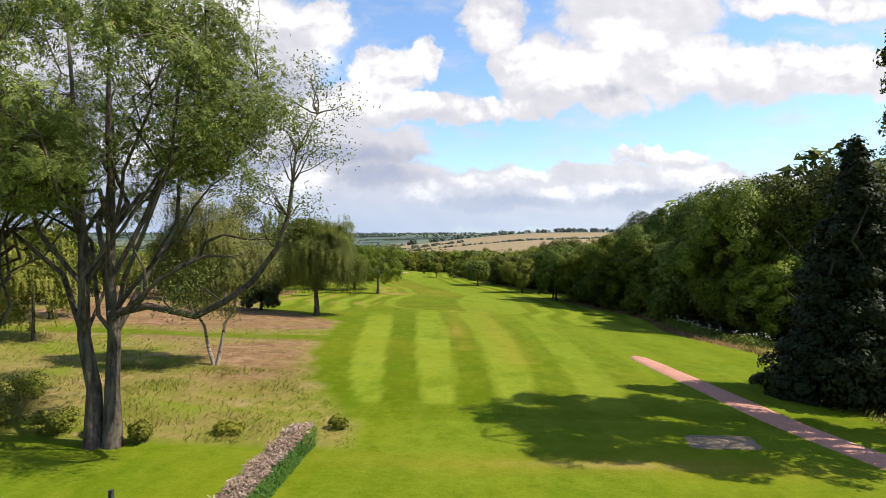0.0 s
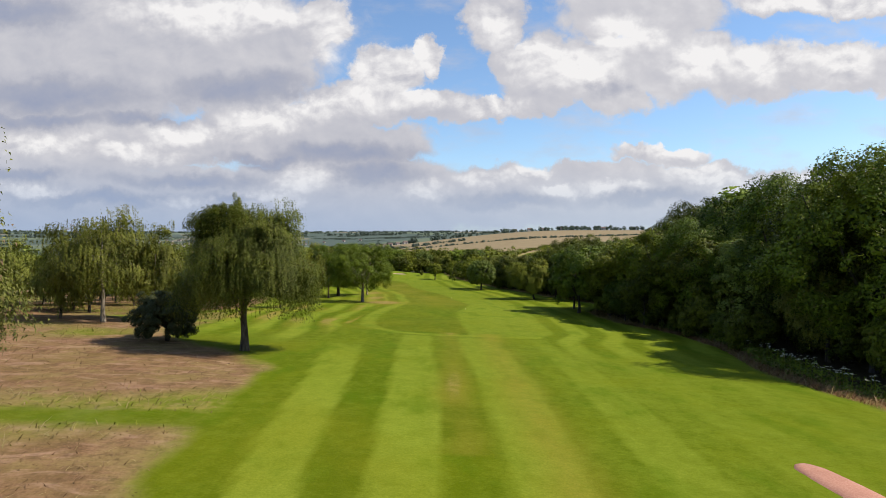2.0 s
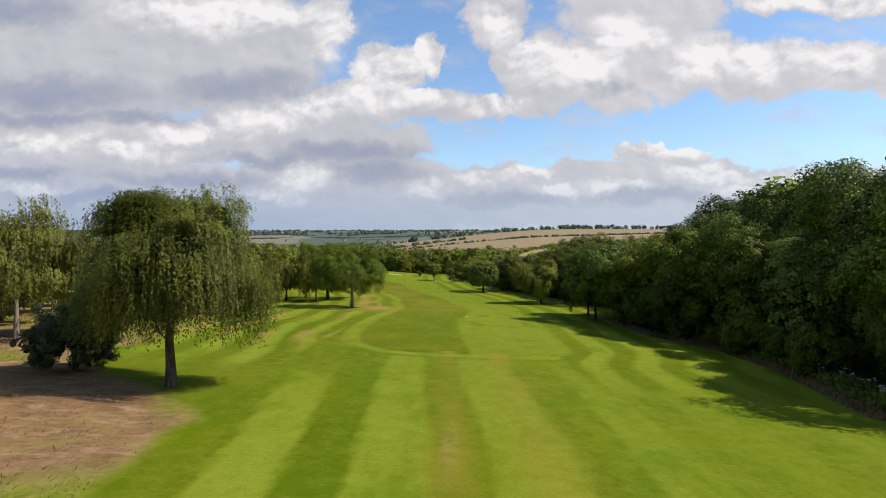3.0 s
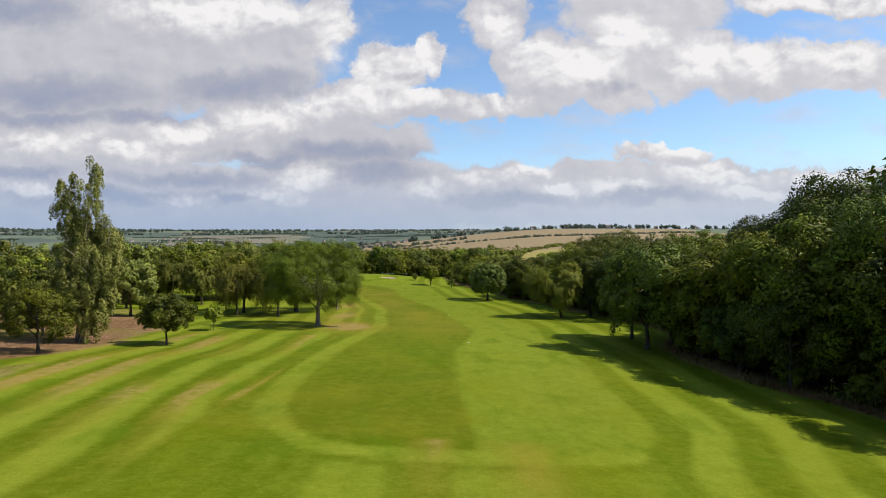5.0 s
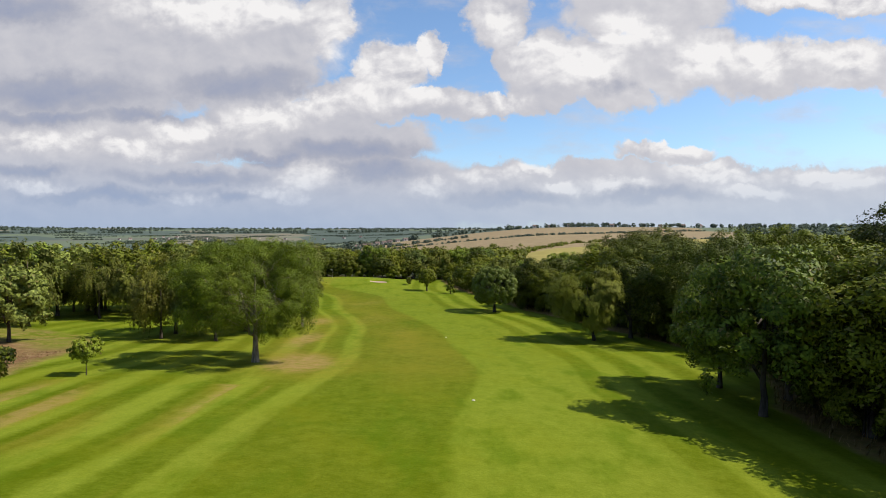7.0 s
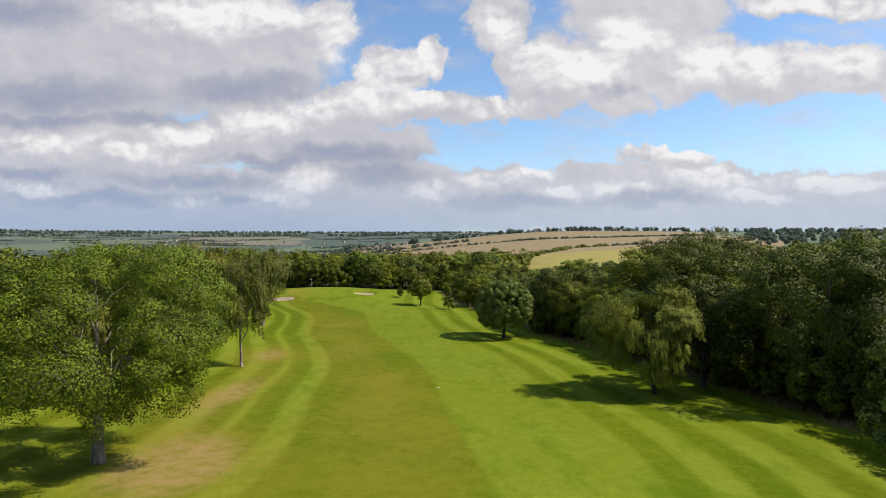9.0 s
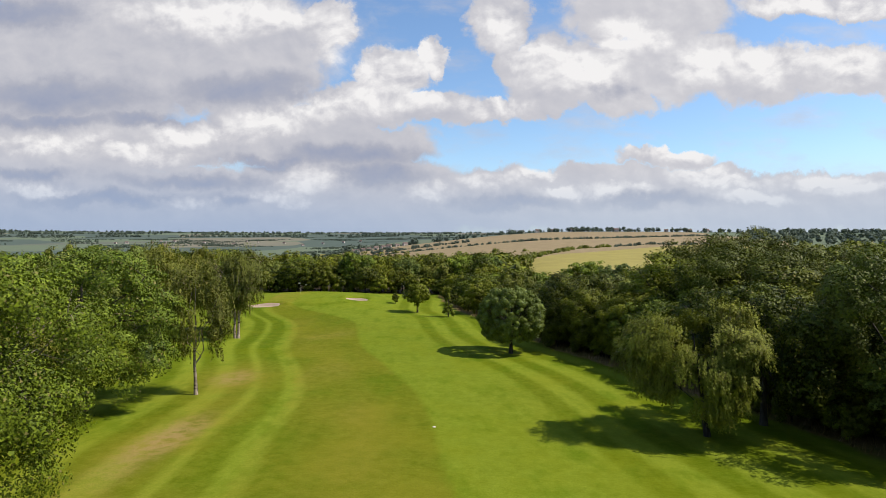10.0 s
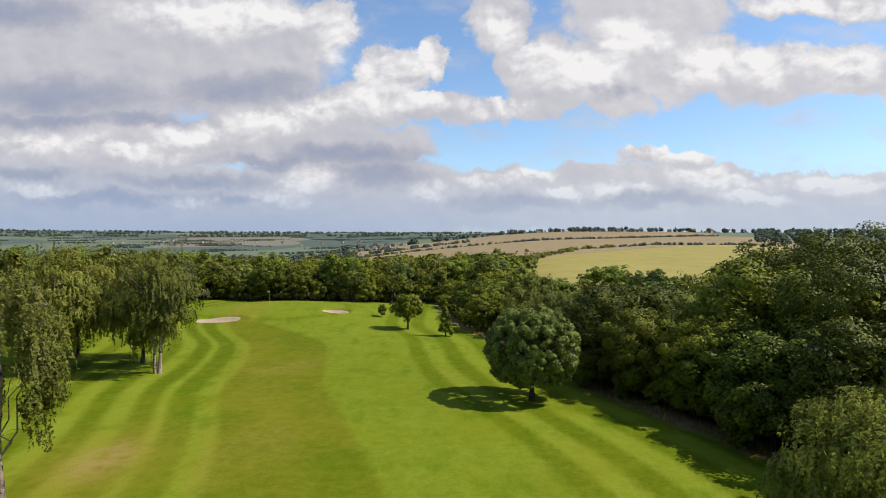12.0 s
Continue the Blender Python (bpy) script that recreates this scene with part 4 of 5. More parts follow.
place(make_tree("birch_tree", 37, "spreading birch with pale bare branches", "tree", 12.4, 8.8, LEAF_BIRCH, BARK_BIRCH, 150, 85, 0.28, 0.2, 0.02, "weep", 0.4, 2, 10, hang=1.2, spread=0.10), -22.9, 171.6)
place(make_tree("whitebeam_tree", 43, "neat round-headed whitebeam on the fairway edge", "tree", 7.7, 7.4, LEAF_ROUND, BARK_DARK, 330, 105, 0.20, 0.13, 0.03, "round", 0.0, 1, 9, inner=0.8, spread=0.09, masses=260, heart=0.7, flat=1.0, rise=0.1), 9.9, 165.0)
place(make_tree("oak_tree", 47, "small open tree near the green", "tree", 5.9, 4.6, LEAF_OAK, BARK_DARK, 60, 60, 0.26, 0.2, 0.018, "round", 0.4, 2, 6), -2.3, 200.3)
place(make_tree("young_conifer", 53, "narrow young tree near the green", "tree", 5.0, 2.3, LEAF_OAK, BARK_DARK, 55, 55, 0.22, 0.14, 0.016, "cone", 0.25, 1, 6), 3.0, 195.0)
place(make_tree("bush", 59, "low young bush near the green", "bush", 2.2, 1.6, LEAF_OAK, BARK_DARK, 30, 40, 0.2, 0.1, 0.015), -6.9, 209.0)
place(make_tree("willow_tree", 61, "drooping olive-green willow at the wood's edge", "tree", 9.0, 8.0, LEAF_WILLOW, BARK_DARK, 280, 90, 0.27, 0.14, 0.022, "weep", 0.5, 1, 8, hang=0.9, spread=0.085, lean=(-1.3, 0), heart=0.8, finer=4.6), 18.8, 136.6)
place(make_tree("yew_tree", 67, "tall dense dark evergreen beside the track", "tree", 13.4, 9.8, LEAF_DARK, BARK_DARK, 300, 95, 0.28, 0.02, 0.025, "cone", 0.22, 1, 10, spread=0.10, inner=0.5, heart=0.9, masses=60), 21.0, 29.4)
place(make_tree("oak_tree", 71, "tall oak standing over the tee", "tree", 26.5, 10.6, LEAF_OAK, BARK, 240, 90, 0.30, 0.22, 0.020, "round", 0.35, 1, 9, spread=0.12, masses=30, heart=1.0), 22.9, 22.4)
ash = place(make_tree("ash_tree", 73, "big twin-trunked ash with feathery leaves and a long low limb", "tree", 18.5, 16.6, LEAF_ASH, BARK, 400, 86, 0.26, 0.40, 0.0215, "round", 0.45, 2, 20, slim=0.46, spread=0.094, masses=30, inner=0.4, lean=(-1.2, 1.0), heart=0.15, finer=4.2, leaflets=5), -11.7, 19.7)
BARE_BOUGHS = (((0.6, -0.2, 4.4), (1.8, -0.8, 5.3), (2.4, -0.8, 5.9), (3.1, -0.8, 6.3), (3.9, -0.8, 6.6), (4.7, -0.8, 6.6), (5.3, -0.9, 6.3)),
               ((2.9, -0.8, 6.2), (3.6, -0.8, 6.5), (3.9, -0.7, 7.1), (4.6, -0.8, 7.3), (5.4, -0.8, 7.2), (6.3, -0.9, 7.2)),
               ((0.3, 0.1, 4.6), (1.3, -0.4, 5.6), (2.3, -0.8, 6.5), (3.0, -0.8, 7.2), (3.5, -0.8, 8.2), (4.1, -0.8, 9.0), (4.9, -0.8, 9.4)),
               ((1.4, -0.6, 4.9), (2.0, -0.8, 5.3), (1.9, -0.8, 6.1), (1.6, -0.9, 6.8), (1.3, -0.8, 7.4)))


def ash_low_limb(tree):
    """The long limb that sweeps out low over the rough and turns up into a thin crown."""
    rng = np.random.default_rng(74)
    way = [Vector(p) for p in ((0.3, 0, 4.6), (1.6, 0, 4.9), (2.6, -0.2, 4.75), (3.4, -0.4, 4.6), (4.5, -0.8, 5.1), (5.6, -1.3, 5.8), (6.5, -1.6, 6.9), (6.95, -1.95, 7.9), (7.1, -2.0, 8.9), (7.2, -2.0, 9.8), (7.9, -2.1, 11.0))]
    wv, wf = [], []
    tube(wv, wf, way, [0.15, 0.13, 0.12, 0.12, 0.11, 0.10, 0.09, 0.07, 0.055, 0.035, 0.014], 7)
    tips = []
    for k in range(34):
        a = way[6 + k % 5] if k < 28 else way[2 + k % 3]
        b = a + Vector((rng.uniform(-1.5, 1.3), rng.uniform(-1.0, 1.0), rng.uniform(0.2, 1.6)))
        limb = bend(a, b, 0.1, rng, 4, 0.14)
        tube(wv, wf, limb, [0.032, 0.025, 0.018, 0.011, 0.005], 4)
        tips += [b, limb[3]]
    for bare in BARE_BOUGHS:                             # leafless inner boughs over the limb
        bough = [Vector(p) + Vector(rng.normal(0, 0.05, 3)) for p in bare]
        tube(wv, wf, bough, [0.085 * (1 - 0.8 * j / (len(bough) - 1)) for j in range(len(bough))], 5)
        for p in bough[2:]:
            twig = bend(p, p + Vector((rng.uniform(-0.3, 1.0), rng.uniform(-0.6, 0.6), rng.uniform(-0.1, 0.8))), 0.1, rng, 3, 0.15)
            tube(wv, wf, twig, [0.02, 0.015, 0.01, 0.004], 3)
    limb = part("limb", raw_mesh("limb", wv, wf, BARK, True), tree, "long low limb sweeping outward")
    per = 105
    n = len(tips) * per
    c = np.repeat(np.array([tuple(p) for p in tips]), per, 0)
    u = rng.normal(0, 1, (n, 3))
    where = c + u * [0.36, 0.36, 0.24]
    part("leaves", leaves_mesh("leaves", where, rng.normal(0, 0.6, (n, 3)) + [0, 0, 0.6], rng.normal(0, 1, (n, 3)), rng.uniform(0.07, 0.12, n), LEAF_ASH, 0.46), limb)


ash_low_limb(ash)
for _x, _y, _s, _t in ((-16.4, 20.8, 0.78, 130), (-19.6, 17.6, 0.80, 300)):
    _c = again(ash, _x, _y, _s, _t, label="tall leaning ash standing beside the bigger ash")
    for _o in [o for o in _c.children_recursive if o.name.startswith(("limb", "leaves"))]:
        bpy.data.objects.remove(_o)

# ---- kinds for the woods ----
def wood_kinds(c, per, leaf, q, m, oak, bright):
    """A set of tree kinds, finer for the woods' edge and coarser for their depth."""
    k, f = c / 100, leaf
    airy = LEAF_ASH if oak is LEAF_OAK else LEAF_OAK
    return {
        "oak": make_tree("oak_tree", 101, "broad oak in the wood", "tree", 10.0, 10.0, oak, BARK_DARK, int(70 * k), int(per * 1.3), 0.34 * f, 0.12, 0.022, lobes=0.42, twigs=False, limbs=6, spread=0.145, inner=0.6, finer=q, masses=m),
        "syc": make_tree("sycamore_tree", 102, "leafy sycamore in the wood", "tree", 10.0, 9.0, bright, BARK_DARK, int(62 * k), int(per * 1.35), 0.35 * f, 0.10, 0.02, lobes=0.38, twigs=False, limbs=6, spread=0.155, inner=0.6, finer=q, masses=m),
        "bir": make_tree("birch_tree", 103, "birch with drooping twigs in the wood", "tree", 10.0, 7.4, LEAF_BIRCH, BARK, int(90 * k), per, 0.33 * f, 0.11, 0.016, "weep", 0.42, twigs=False, limbs=6, hang=1.5, spread=0.11, inner=0.5, finer=q, masses=m),
        "ash": make_tree("ash_tree", 104, "airy ash tree in the wood", "tree", 10.0, 8.6, airy, BARK, int(95 * k), per, 0.35 * f, 0.12, 0.02, lobes=0.46, twigs=False, limbs=7, spread=0.125, inner=0.55, finer=q, masses=m),
        "bush": make_tree("bush", 105, "dense thicket bush at the wood's edge", "bush", 4.0, 4.6, oak, BARK_DARK, int(44 * k), per, 0.27 * f, 0.0, 0.02, lobes=0.44, stems=3, twigs=False, limbs=4, spread=0.17, finer=q, masses=m),
    }


NEAR_KINDS, DEEP_KINDS = wood_kinds(120, 60, 0.93, 3.3, 20, LEAF_OAK, LEAF_BRIGHT), wood_kinds(95, 27, 1.40, 2.2, 14, LEAF_OAK, LEAF_BRIGHT)
# the oaks here take the leaf colour with shade put into it
TALL_KINDS = wood_kinds(170, 66, 0.70, 4.6, 30, LEAF_SHADED, LEAF_BRIGHT)              # big trees: more and finer sprays for their size
used = set()


def wood(kind, x, y, height, turn, label="", wide=1.0, deep=False):
    """One tree of the woods: the first of a kind is moved, the rest are copies."""
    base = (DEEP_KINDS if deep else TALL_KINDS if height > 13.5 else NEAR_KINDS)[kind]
    s = height / (4.0 if kind == "bush" else 10.0)
    if base.name not in used:
        used.add(base.name)
        return tagged(place(base, x, y, s * wide, turn, 1 / wide), label)
    return again(base, x, y, s * wide, turn, 1 / wide, label)


def plant_woods():
    rng = np.random.default_rng(7)
    turn = lambda: float(rng.uniform(0, 360))
    # by name, where single trees stand out
    for kind, x, y, h in (("syc", 20.6, 105.2, 11.3), ("oak", 28.0, 98.5, 12.5), ("oak", 24.2, 101.5, 9.0), ("oak", 28.0, 92.5, 13.4), ("syc", 24.4, 95.5, 6.4), ("oak", 25.0, 90.0, 6.8), ("oak", 30.0, 133.5, 13.6), ("ash", 24.6, 109.5, 11.5), ("oak", 23.8, 139.5, 10.5), ("syc", 21.5, 112.5, 9.0), ("bir", -27.9, 132.2, 9.8), ("oak", -28.6, 137.0, 10.0),
                          ("bir", -21.8, 131.4, 10.6), ("bir", -32.6, 172.3, 12.2), ("bir", -34.4, 178.2, 12.6), ("bir", -26.6, 176.0, 12.0), ("oak", -28.4, 93.2, 5.6),
                          ("oak", -35.2, 103.4, 6.0), ("bir", -34.2, 72.0, 7.5), ("bir", -40.8, 75.0, 8.0), ("oak", -36.5, 80.0, 7.0), ("bir", -45.5, 150.5, 10.5),
                          ("syc", 39.0, 91.0, 20.8), ("syc", 31.5, 87.0, 14.5), ("syc", 37.0, 77.0, 18.6), ("ash", 31.0, 98.0, 13.0), ("oak", 38.5, 101.0, 18.8), ("oak", 43.0, 108.0, 17.5), ("oak", 37.5, 113.0, 14.8), ("syc", 33.0, 63.0, 18.5), ("oak", 39.0, 70.0, 19.4), ("oak", 41.0, 59.0, 21.5), ("bir", -26.6, 74.0, 10.0), ("bir", -27.0, 38.0, 8.5), ("oak", -32.0, 47.0, 8.5), ("bir", -38.5, 56.0, 9.0)):
        wood(kind, x, y, h, turn())
    # the right-hand wood, row behind row
    tall = ((20, 34, 44, 56, 66, 78, 86, 92, 99, 107, 125, 140, 160, 172, 184, 215, 260), (10, 9, 14, 19.5, 20, 18.5, 17, 16.5, 16.5, 15.5, 14, 13.5, 13.8, 12.4, 8.6, 8.0, 7.5))
    for row, (off, gap, share) in enumerate(((2.0, 4.6, 0.26), (5.4, 6.6, 0.76), (12.5, 9.0, 0.98), (21, 10.0, 1.08), (31, 13, 1.08))):
        y = 46.0 + row
        while y < 245:
            x = zone(y, MOWN_RIGHT) + off + rng.uniform(-1.6, 1.6) + (np.interp(y, (46, 78, 92), (4.5, 3.5, 0)) if row else 0.6)
            h = np.interp(y, *tall) * share * rng.uniform(0.70, 1.14)
            deep = row > (3 if 105 < y < 190 else 2) or y > 195
            if row == 0:
                thick = float(np.interp(y, (100, 135), (1.0, 1.35)))
                if y > 70:
                    wood("bush", x, y, h * rng.uniform(0.5, 1.2) * thick, turn(), deep=deep)
                if y < 100:
                    wood("bush", x + 2.6 + (4.0 if y < 78 else 0), y + 1.5, h * rng.uniform(1.0, 1.5), turn())
                if y > 122:
                    wood("bush", x + 3.2, y + 1.5, h * rng.uniform(1.4, 1.9), turn(), deep=True)
                    y -= 1.2
            else:
                kind = rng.choice(["oak", "oak", "syc", "ash", "oak", "bir"])
                h *= 0.74 if row == 1 and y < 78 else 1.0
                wood(str(kind), x, y, h, turn(), wide=float(rng.uniform(1.05, 1.35)), deep=deep)
            y += gap * rng.uniform(0.7, 1.3) * (1.0 if y < 100 else 0.85)
    # the belt behind the green
    for row, (off, gap, h0) in enumerate(((0, 2.5, 8.0), (5, 5.6, 9.8), (12, 7.0, 10.5))):
        x = -75.0 + row
        while x < 10 + row * 4:
            y = 236 + off + rng.uniform(-1.5, 1.5) + 0.04 * x
            kind = str(rng.choice(["oak", "syc", "oak", "bir", "ash"])) if row else str(rng.choice(["bush", "bush", "bush", "oak"]))
            wood(kind, x, y, h0 * rng.uniform(0.8, 1.12) * (0.6 if kind == "bush" else 1), turn(), wide=float(rng.uniform(1.0, 1.25)), deep=True)
            x += gap * rng.uniform(0.8, 1.3)
    # the left-hand woods
    for y0, y1, x0, x1, n, h0 in ((76, 128, -62, -37, 26, 9.0), (128, 168, -66, -30, 18, 11.5), (150, 200, -70, -36, 18, 11.5), (200, 234, -80, -44, 12, 11.5), (62, 80, -75, -46, 8, 8.0)):
        for _ in range(n):
            x, y = rng.uniform(x0, x1), rng.uniform(y0, y1)
            kind = str(rng.choice(["bir", "bir", "bir", "oak", "ash", "syc"]))
            wood(kind, x, y, h0 * rng.uniform(0.75, 1.08), turn(), wide=float(rng.uniform(0.95, 1.2)), deep=x < -38)


plant_woods()
for _kinds in (NEAR_KINDS, DEEP_KINDS, TALL_KINDS):      # patterns that no tree was grown from
    for _base in _kinds.values():
        if _base.name not in used:
            for _o in [*_base.children_recursive, _base]:
                bpy.data.objects.remove(_o)


# ---- far off: woods, hedges and houses ----
def far_woods():
    rng = np.random.default_rng(9)
    spots = []                                   # x, y, size

    def row(points, gap, size, jitter=3.0):
        pts = [np.array(polar(*p)) for p in points]
        for a, b in zip(pts[:-1], pts[1:]):
            m = max(1, int(np.hypot(*(b - a)) / gap))
            for k in range(m):
                q = a + (b - a) * (k + rng.random()) / m + rng.normal(0, jitter, 2)
                spots.append((q[0], q[1], size * rng.uniform(0.45, 1.3)))

    def mass(az0, az1, r0, r1, count, size):
        for _ in range(count):
            x, y = polar(rng.uniform(az0, az1), math.sqrt(rng.uniform(r0 * r0, r1 * r1)))
            spots.append((x, y, size * rng.uniform(0.7, 1.2)))

    row(((-4, 1235), (3, 1290), (8, 1320)), 13, 13, 12)
    row(((6, 1320), (8, 1330), (14, 1375), (20, 1345), (29, 1300)), 5, 9, 14)
    row(((12, 1390), (17, 1400)), 5, 11, 12)        # trees on the ridge
    row(((-10, 1180), (-4, 1230), (3, 1290)), 12, 12, 12)
    row(((-12, 900), (-10, 1150), (-9, 1200)), 14, 11, 10)
    row(((-9, 805), (4, 785), (15, 885), (25, 1055)), 2.2, 4.4, 2.5)                                     # hedges between the fields
    row(((7, 400), (13, 590), (20, 705), (27, 705)), 2.2, 4.4, 2.0)
    row(((27, 705), (33, 560)), 7, 5, 2)
    row(((-8, 600), (0, 560), (8, 555)), 8, 6, 3)
    mass(-45, 8, 170, 420, 420, 10)
    mass(1, 9, 200, 400, 70, 10)
    mass(-45, -9, 420, 900, 300, 11)
    mass(26, 45, 130, 240, 90, 10)
    mass(32, 50, 240, 620, 240, 11)
    mass(28, 47, 700, 1500, 480, 9)
    for _ in range(80):                                                               # bands of copse and hedge in the valley
        az, r = rng.uniform(-48, -1), 700 + 2700 * rng.random()
        row(((az, r), (az + rng.uniform(1, 6), r + rng.uniform(-60, 60))), 2.0, rng.uniform(3.5, 6.5), rng.uniform(3, 14))
    for r, n in ((3400, 90), (3900, 110), (4350, 150)):                               # woods on the skyline
        az = -47.0
        while az < 47:
            span = rng.uniform(0.6, 4.0)
            if rng.random() < 0.85:
                row(((az, r * rng.uniform(0.97, 1.03)), (az + span, r * rng.uniform(0.97, 1.03))), 7, 14, 18)
            az += span
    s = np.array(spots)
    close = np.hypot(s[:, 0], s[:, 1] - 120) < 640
    for batch, per, fine, mat in ((s[close], 110, 0.42, LEAF_OAK), (s[~close], 26, 0.72, LEAF_FAR_HAZE)):
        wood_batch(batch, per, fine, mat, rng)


def wood_batch(s, per, fine, mat, rng):
    n = len(s) * per
    c = np.repeat(np.stack([s[:, 0], s[:, 1], ground_z(s[:, 0], s[:, 1])], 1), per, 0)
    size = np.repeat(s[:, 2], per)
    u = rng.normal(0, 1, (n, 3))
    u /= np.linalg.norm(u, axis=1, keepdims=True)
    u *= rng.random((n, 1)) ** 0.35
    where = c + u * size[:, None] * np.array([0.52, 0.52, 0.46]) + np.array([0, 0, 1.0]) * (size * 0.5)[:, None]
    nor = u + rng.normal(0, 0.4, (n, 3)) + np.array([0, 0, 0.5])
    m = len(s) * 14                                      # shade leaves inside
    c = np.repeat(np.stack([s[:, 0], s[:, 1], ground_z(s[:, 0], s[:, 1]) + 0.42 * s[:, 2]], 1), 14, 0)
    v = rng.normal(0, 1, (m, 3))
    v /= np.linalg.norm(v, axis=1, keepdims=True)
    big = np.repeat(s[:, 2], 14)
    where = np.concatenate([where, c + v * big[:, None] * 0.34])
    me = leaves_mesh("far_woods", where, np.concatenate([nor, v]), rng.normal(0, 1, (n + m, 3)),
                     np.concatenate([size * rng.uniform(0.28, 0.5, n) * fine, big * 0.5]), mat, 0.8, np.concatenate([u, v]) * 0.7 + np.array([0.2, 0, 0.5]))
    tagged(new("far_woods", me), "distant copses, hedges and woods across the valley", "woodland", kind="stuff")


far_woods()


def house_at(x, y, turn, size, first=[]):
    z = float(ground_z(x, y))
    m = pose(x, y, z - 0.3, 0, 0, turn) @ Matrix.Diagonal((size, size, size, 1))
    if first:
        keep = first[0].scale.copy()
        first[0].scale = (1, 1, 1)
        copy_thing(first[0], m)
        first[0].scale = keep
        return
    ob = tagged(new("house"), "far brick house with a tiled pitched roof", "house", "houses across the valley")
    w, d, h, top = 5.0, 3.6, 5.2, 8.0
    wv = [(-w, -d, 0), (w, -d, 0), (w, d, 0), (-w, d, 0), (-w, -d, h), (w, -d, h), (w, d, h), (-w, d, h), (-w, 0, top), (w, 0, top)]
    part("wall", raw_mesh("wall", wv, [(0, 1, 5, 4), (1, 2, 6, 9, 5), (2, 3, 7, 6), (3, 0, 4, 8, 7)], PLASTER_WALL), ob)
    e = 0.4
    rv = []
    for k in (0, 0.25):
        rv += [(-w - e, -d - e, h - 0.35 + k), (w + e, -d - e, h - 0.35 + k), (w + e, 0, top + k), (-w - e, 0, top + k), (w + e, d + e, h - 0.35 + k), (-w - e, d + e, h - 0.35 + k)]
    rf = [(6, 7, 8, 9), (9, 8, 10, 11), (0, 3, 2, 1), (3, 5, 4, 2), (0, 1, 7, 6), (4, 5, 11, 10), (1, 2, 8, 7), (2, 4, 10, 8), (3, 0, 6, 9), (5, 3, 9, 11)]
    roof = part("roof", raw_mesh("roof", rv, rf, ROOF_TILE), ob)
    bm = bmesh.new()
    bmesh.ops.create_cube(bm, size=1, matrix=Matrix.Translation((3.2, 0.2, top + 0.5)) @ Matrix.Diagonal((0.9, 0.7, 1.8, 1)))
    me = bpy.data.meshes.new("chimney")
    bm.to_mesh(me)
    me.materials.append(ROOF_TILE)
    part("chimney", me, roof)
    for k, (a, b) in enumerate(((-3.0, 1.0), (0.6, 1.0), (-3.0, 3.4), (0.6, 3.4))):
        win = raw_mesh("window", [(a, -d - 0.03, b), (a + 1.7, -d - 0.03, b), (a + 1.7, -d - 0.03, b + 1.3), (a, -d - 0.03, b + 1.3)], [(0, 1, 2, 3)], WINDOW_DARK)
        part("window", win, ob)
    ob.matrix_basis = m
    first.append(ob)


_m, _N = material("far_window_glass")
finish(_N, (0.03, 0.035, 0.045), 0.15, specular=0.5)
WINDOW_DARK = _m
_r = np.random.default_rng(4)
for az, r in ((-9.4, 1010), (-9.0, 1030), (-8.4, 1060), (-7.8, 1085), (-7.1, 1110), (-6.4, 1130), (-5.8, 1160), (-5.0, 1180), (-4.2, 1200), (7.5, 1345), (9.0, 1350), (10.4, 1352), (12.4, 1360), (16.5, 1350), (21, 1335), (23, 1330), (24.5, 1320)):
    house_at(*polar(az, r), float(_r.uniform(-40, 40)), float(_r.uniform(0.75, 1.0)))
for _k in range(16):
    house_at(*polar(float(_r.uniform(-32, -8)), float(_r.uniform(2000, 2600))), float(_r.uniform(-60, 60)), float(_r.uniform(0.8, 1.1)))


# ---- small growth ----
def blade_mesh(name, where, height, width, lean, rng, mat):
    """Blades of grass, three-cornered and bent, all in one mesh."""
    n = len(where)
    t = rng.uniform(0, 2 * math.pi, n)
    side = np.stack([np.cos(t), np.sin(t), np.zeros(n)], 1) * (width * rng.uniform(0.6, 1.4, n))[:, None]
    tip = np.stack([rng.normal(0, 1, n) * lean + lean * 0.6, rng.normal(0, 1, n) * lean, np.ones(n)], 1) * height[:, None]
    side *= np.where(np.cross(side, tip)[:, 2:] < 0, -1.0, 1.0)        # upper faces upward
    mid = tip * np.array([0.35, 0.35, 0.6])
    v = np.empty((n, 5, 3))
    v[:, 0], v[:, 1] = where - side, where + side
    v[:, 2], v[:, 3] = where + mid + side * 0.8, where + mid - side * 0.8
    v[:, 4] = where + tip
    me = bpy.data.meshes.new(name)
    base = np.arange(n)[:, None] * 5
    loops = np.concatenate([base + [0, 1, 2, 3], base + [3, 2, 4]], 1).ravel()
    me.vertices.add(n * 5)
    me.vertices.foreach_set("co", v.astype(np.float32).ravel())
    me.loops.add(n * 7)
    me.loops.foreach_set("vertex_index", loops.astype(np.int32))
    me.polygons.add(n * 2)
    me.polygons.foreach_set("loop_start", np.stack([np.arange(n) * 7, np.arange(n) * 7 + 4], 1).ravel().astype(np.int32))
    me.update(calc_edges=True)
    me.shade_smooth()
    bent = np.repeat(rng.normal(0, 0.22, (n, 3)) + np.array([0.1, 0, 1.0]), 5, 0)
    bent /= np.linalg.norm(bent, axis=1, keepdims=True)
    me.attributes.new("custom_normal", "FLOAT_VECTOR", "POINT").data.foreach_set("vector", bent.astype(np.float32).ravel())
    me.materials.append(mat)
    return me


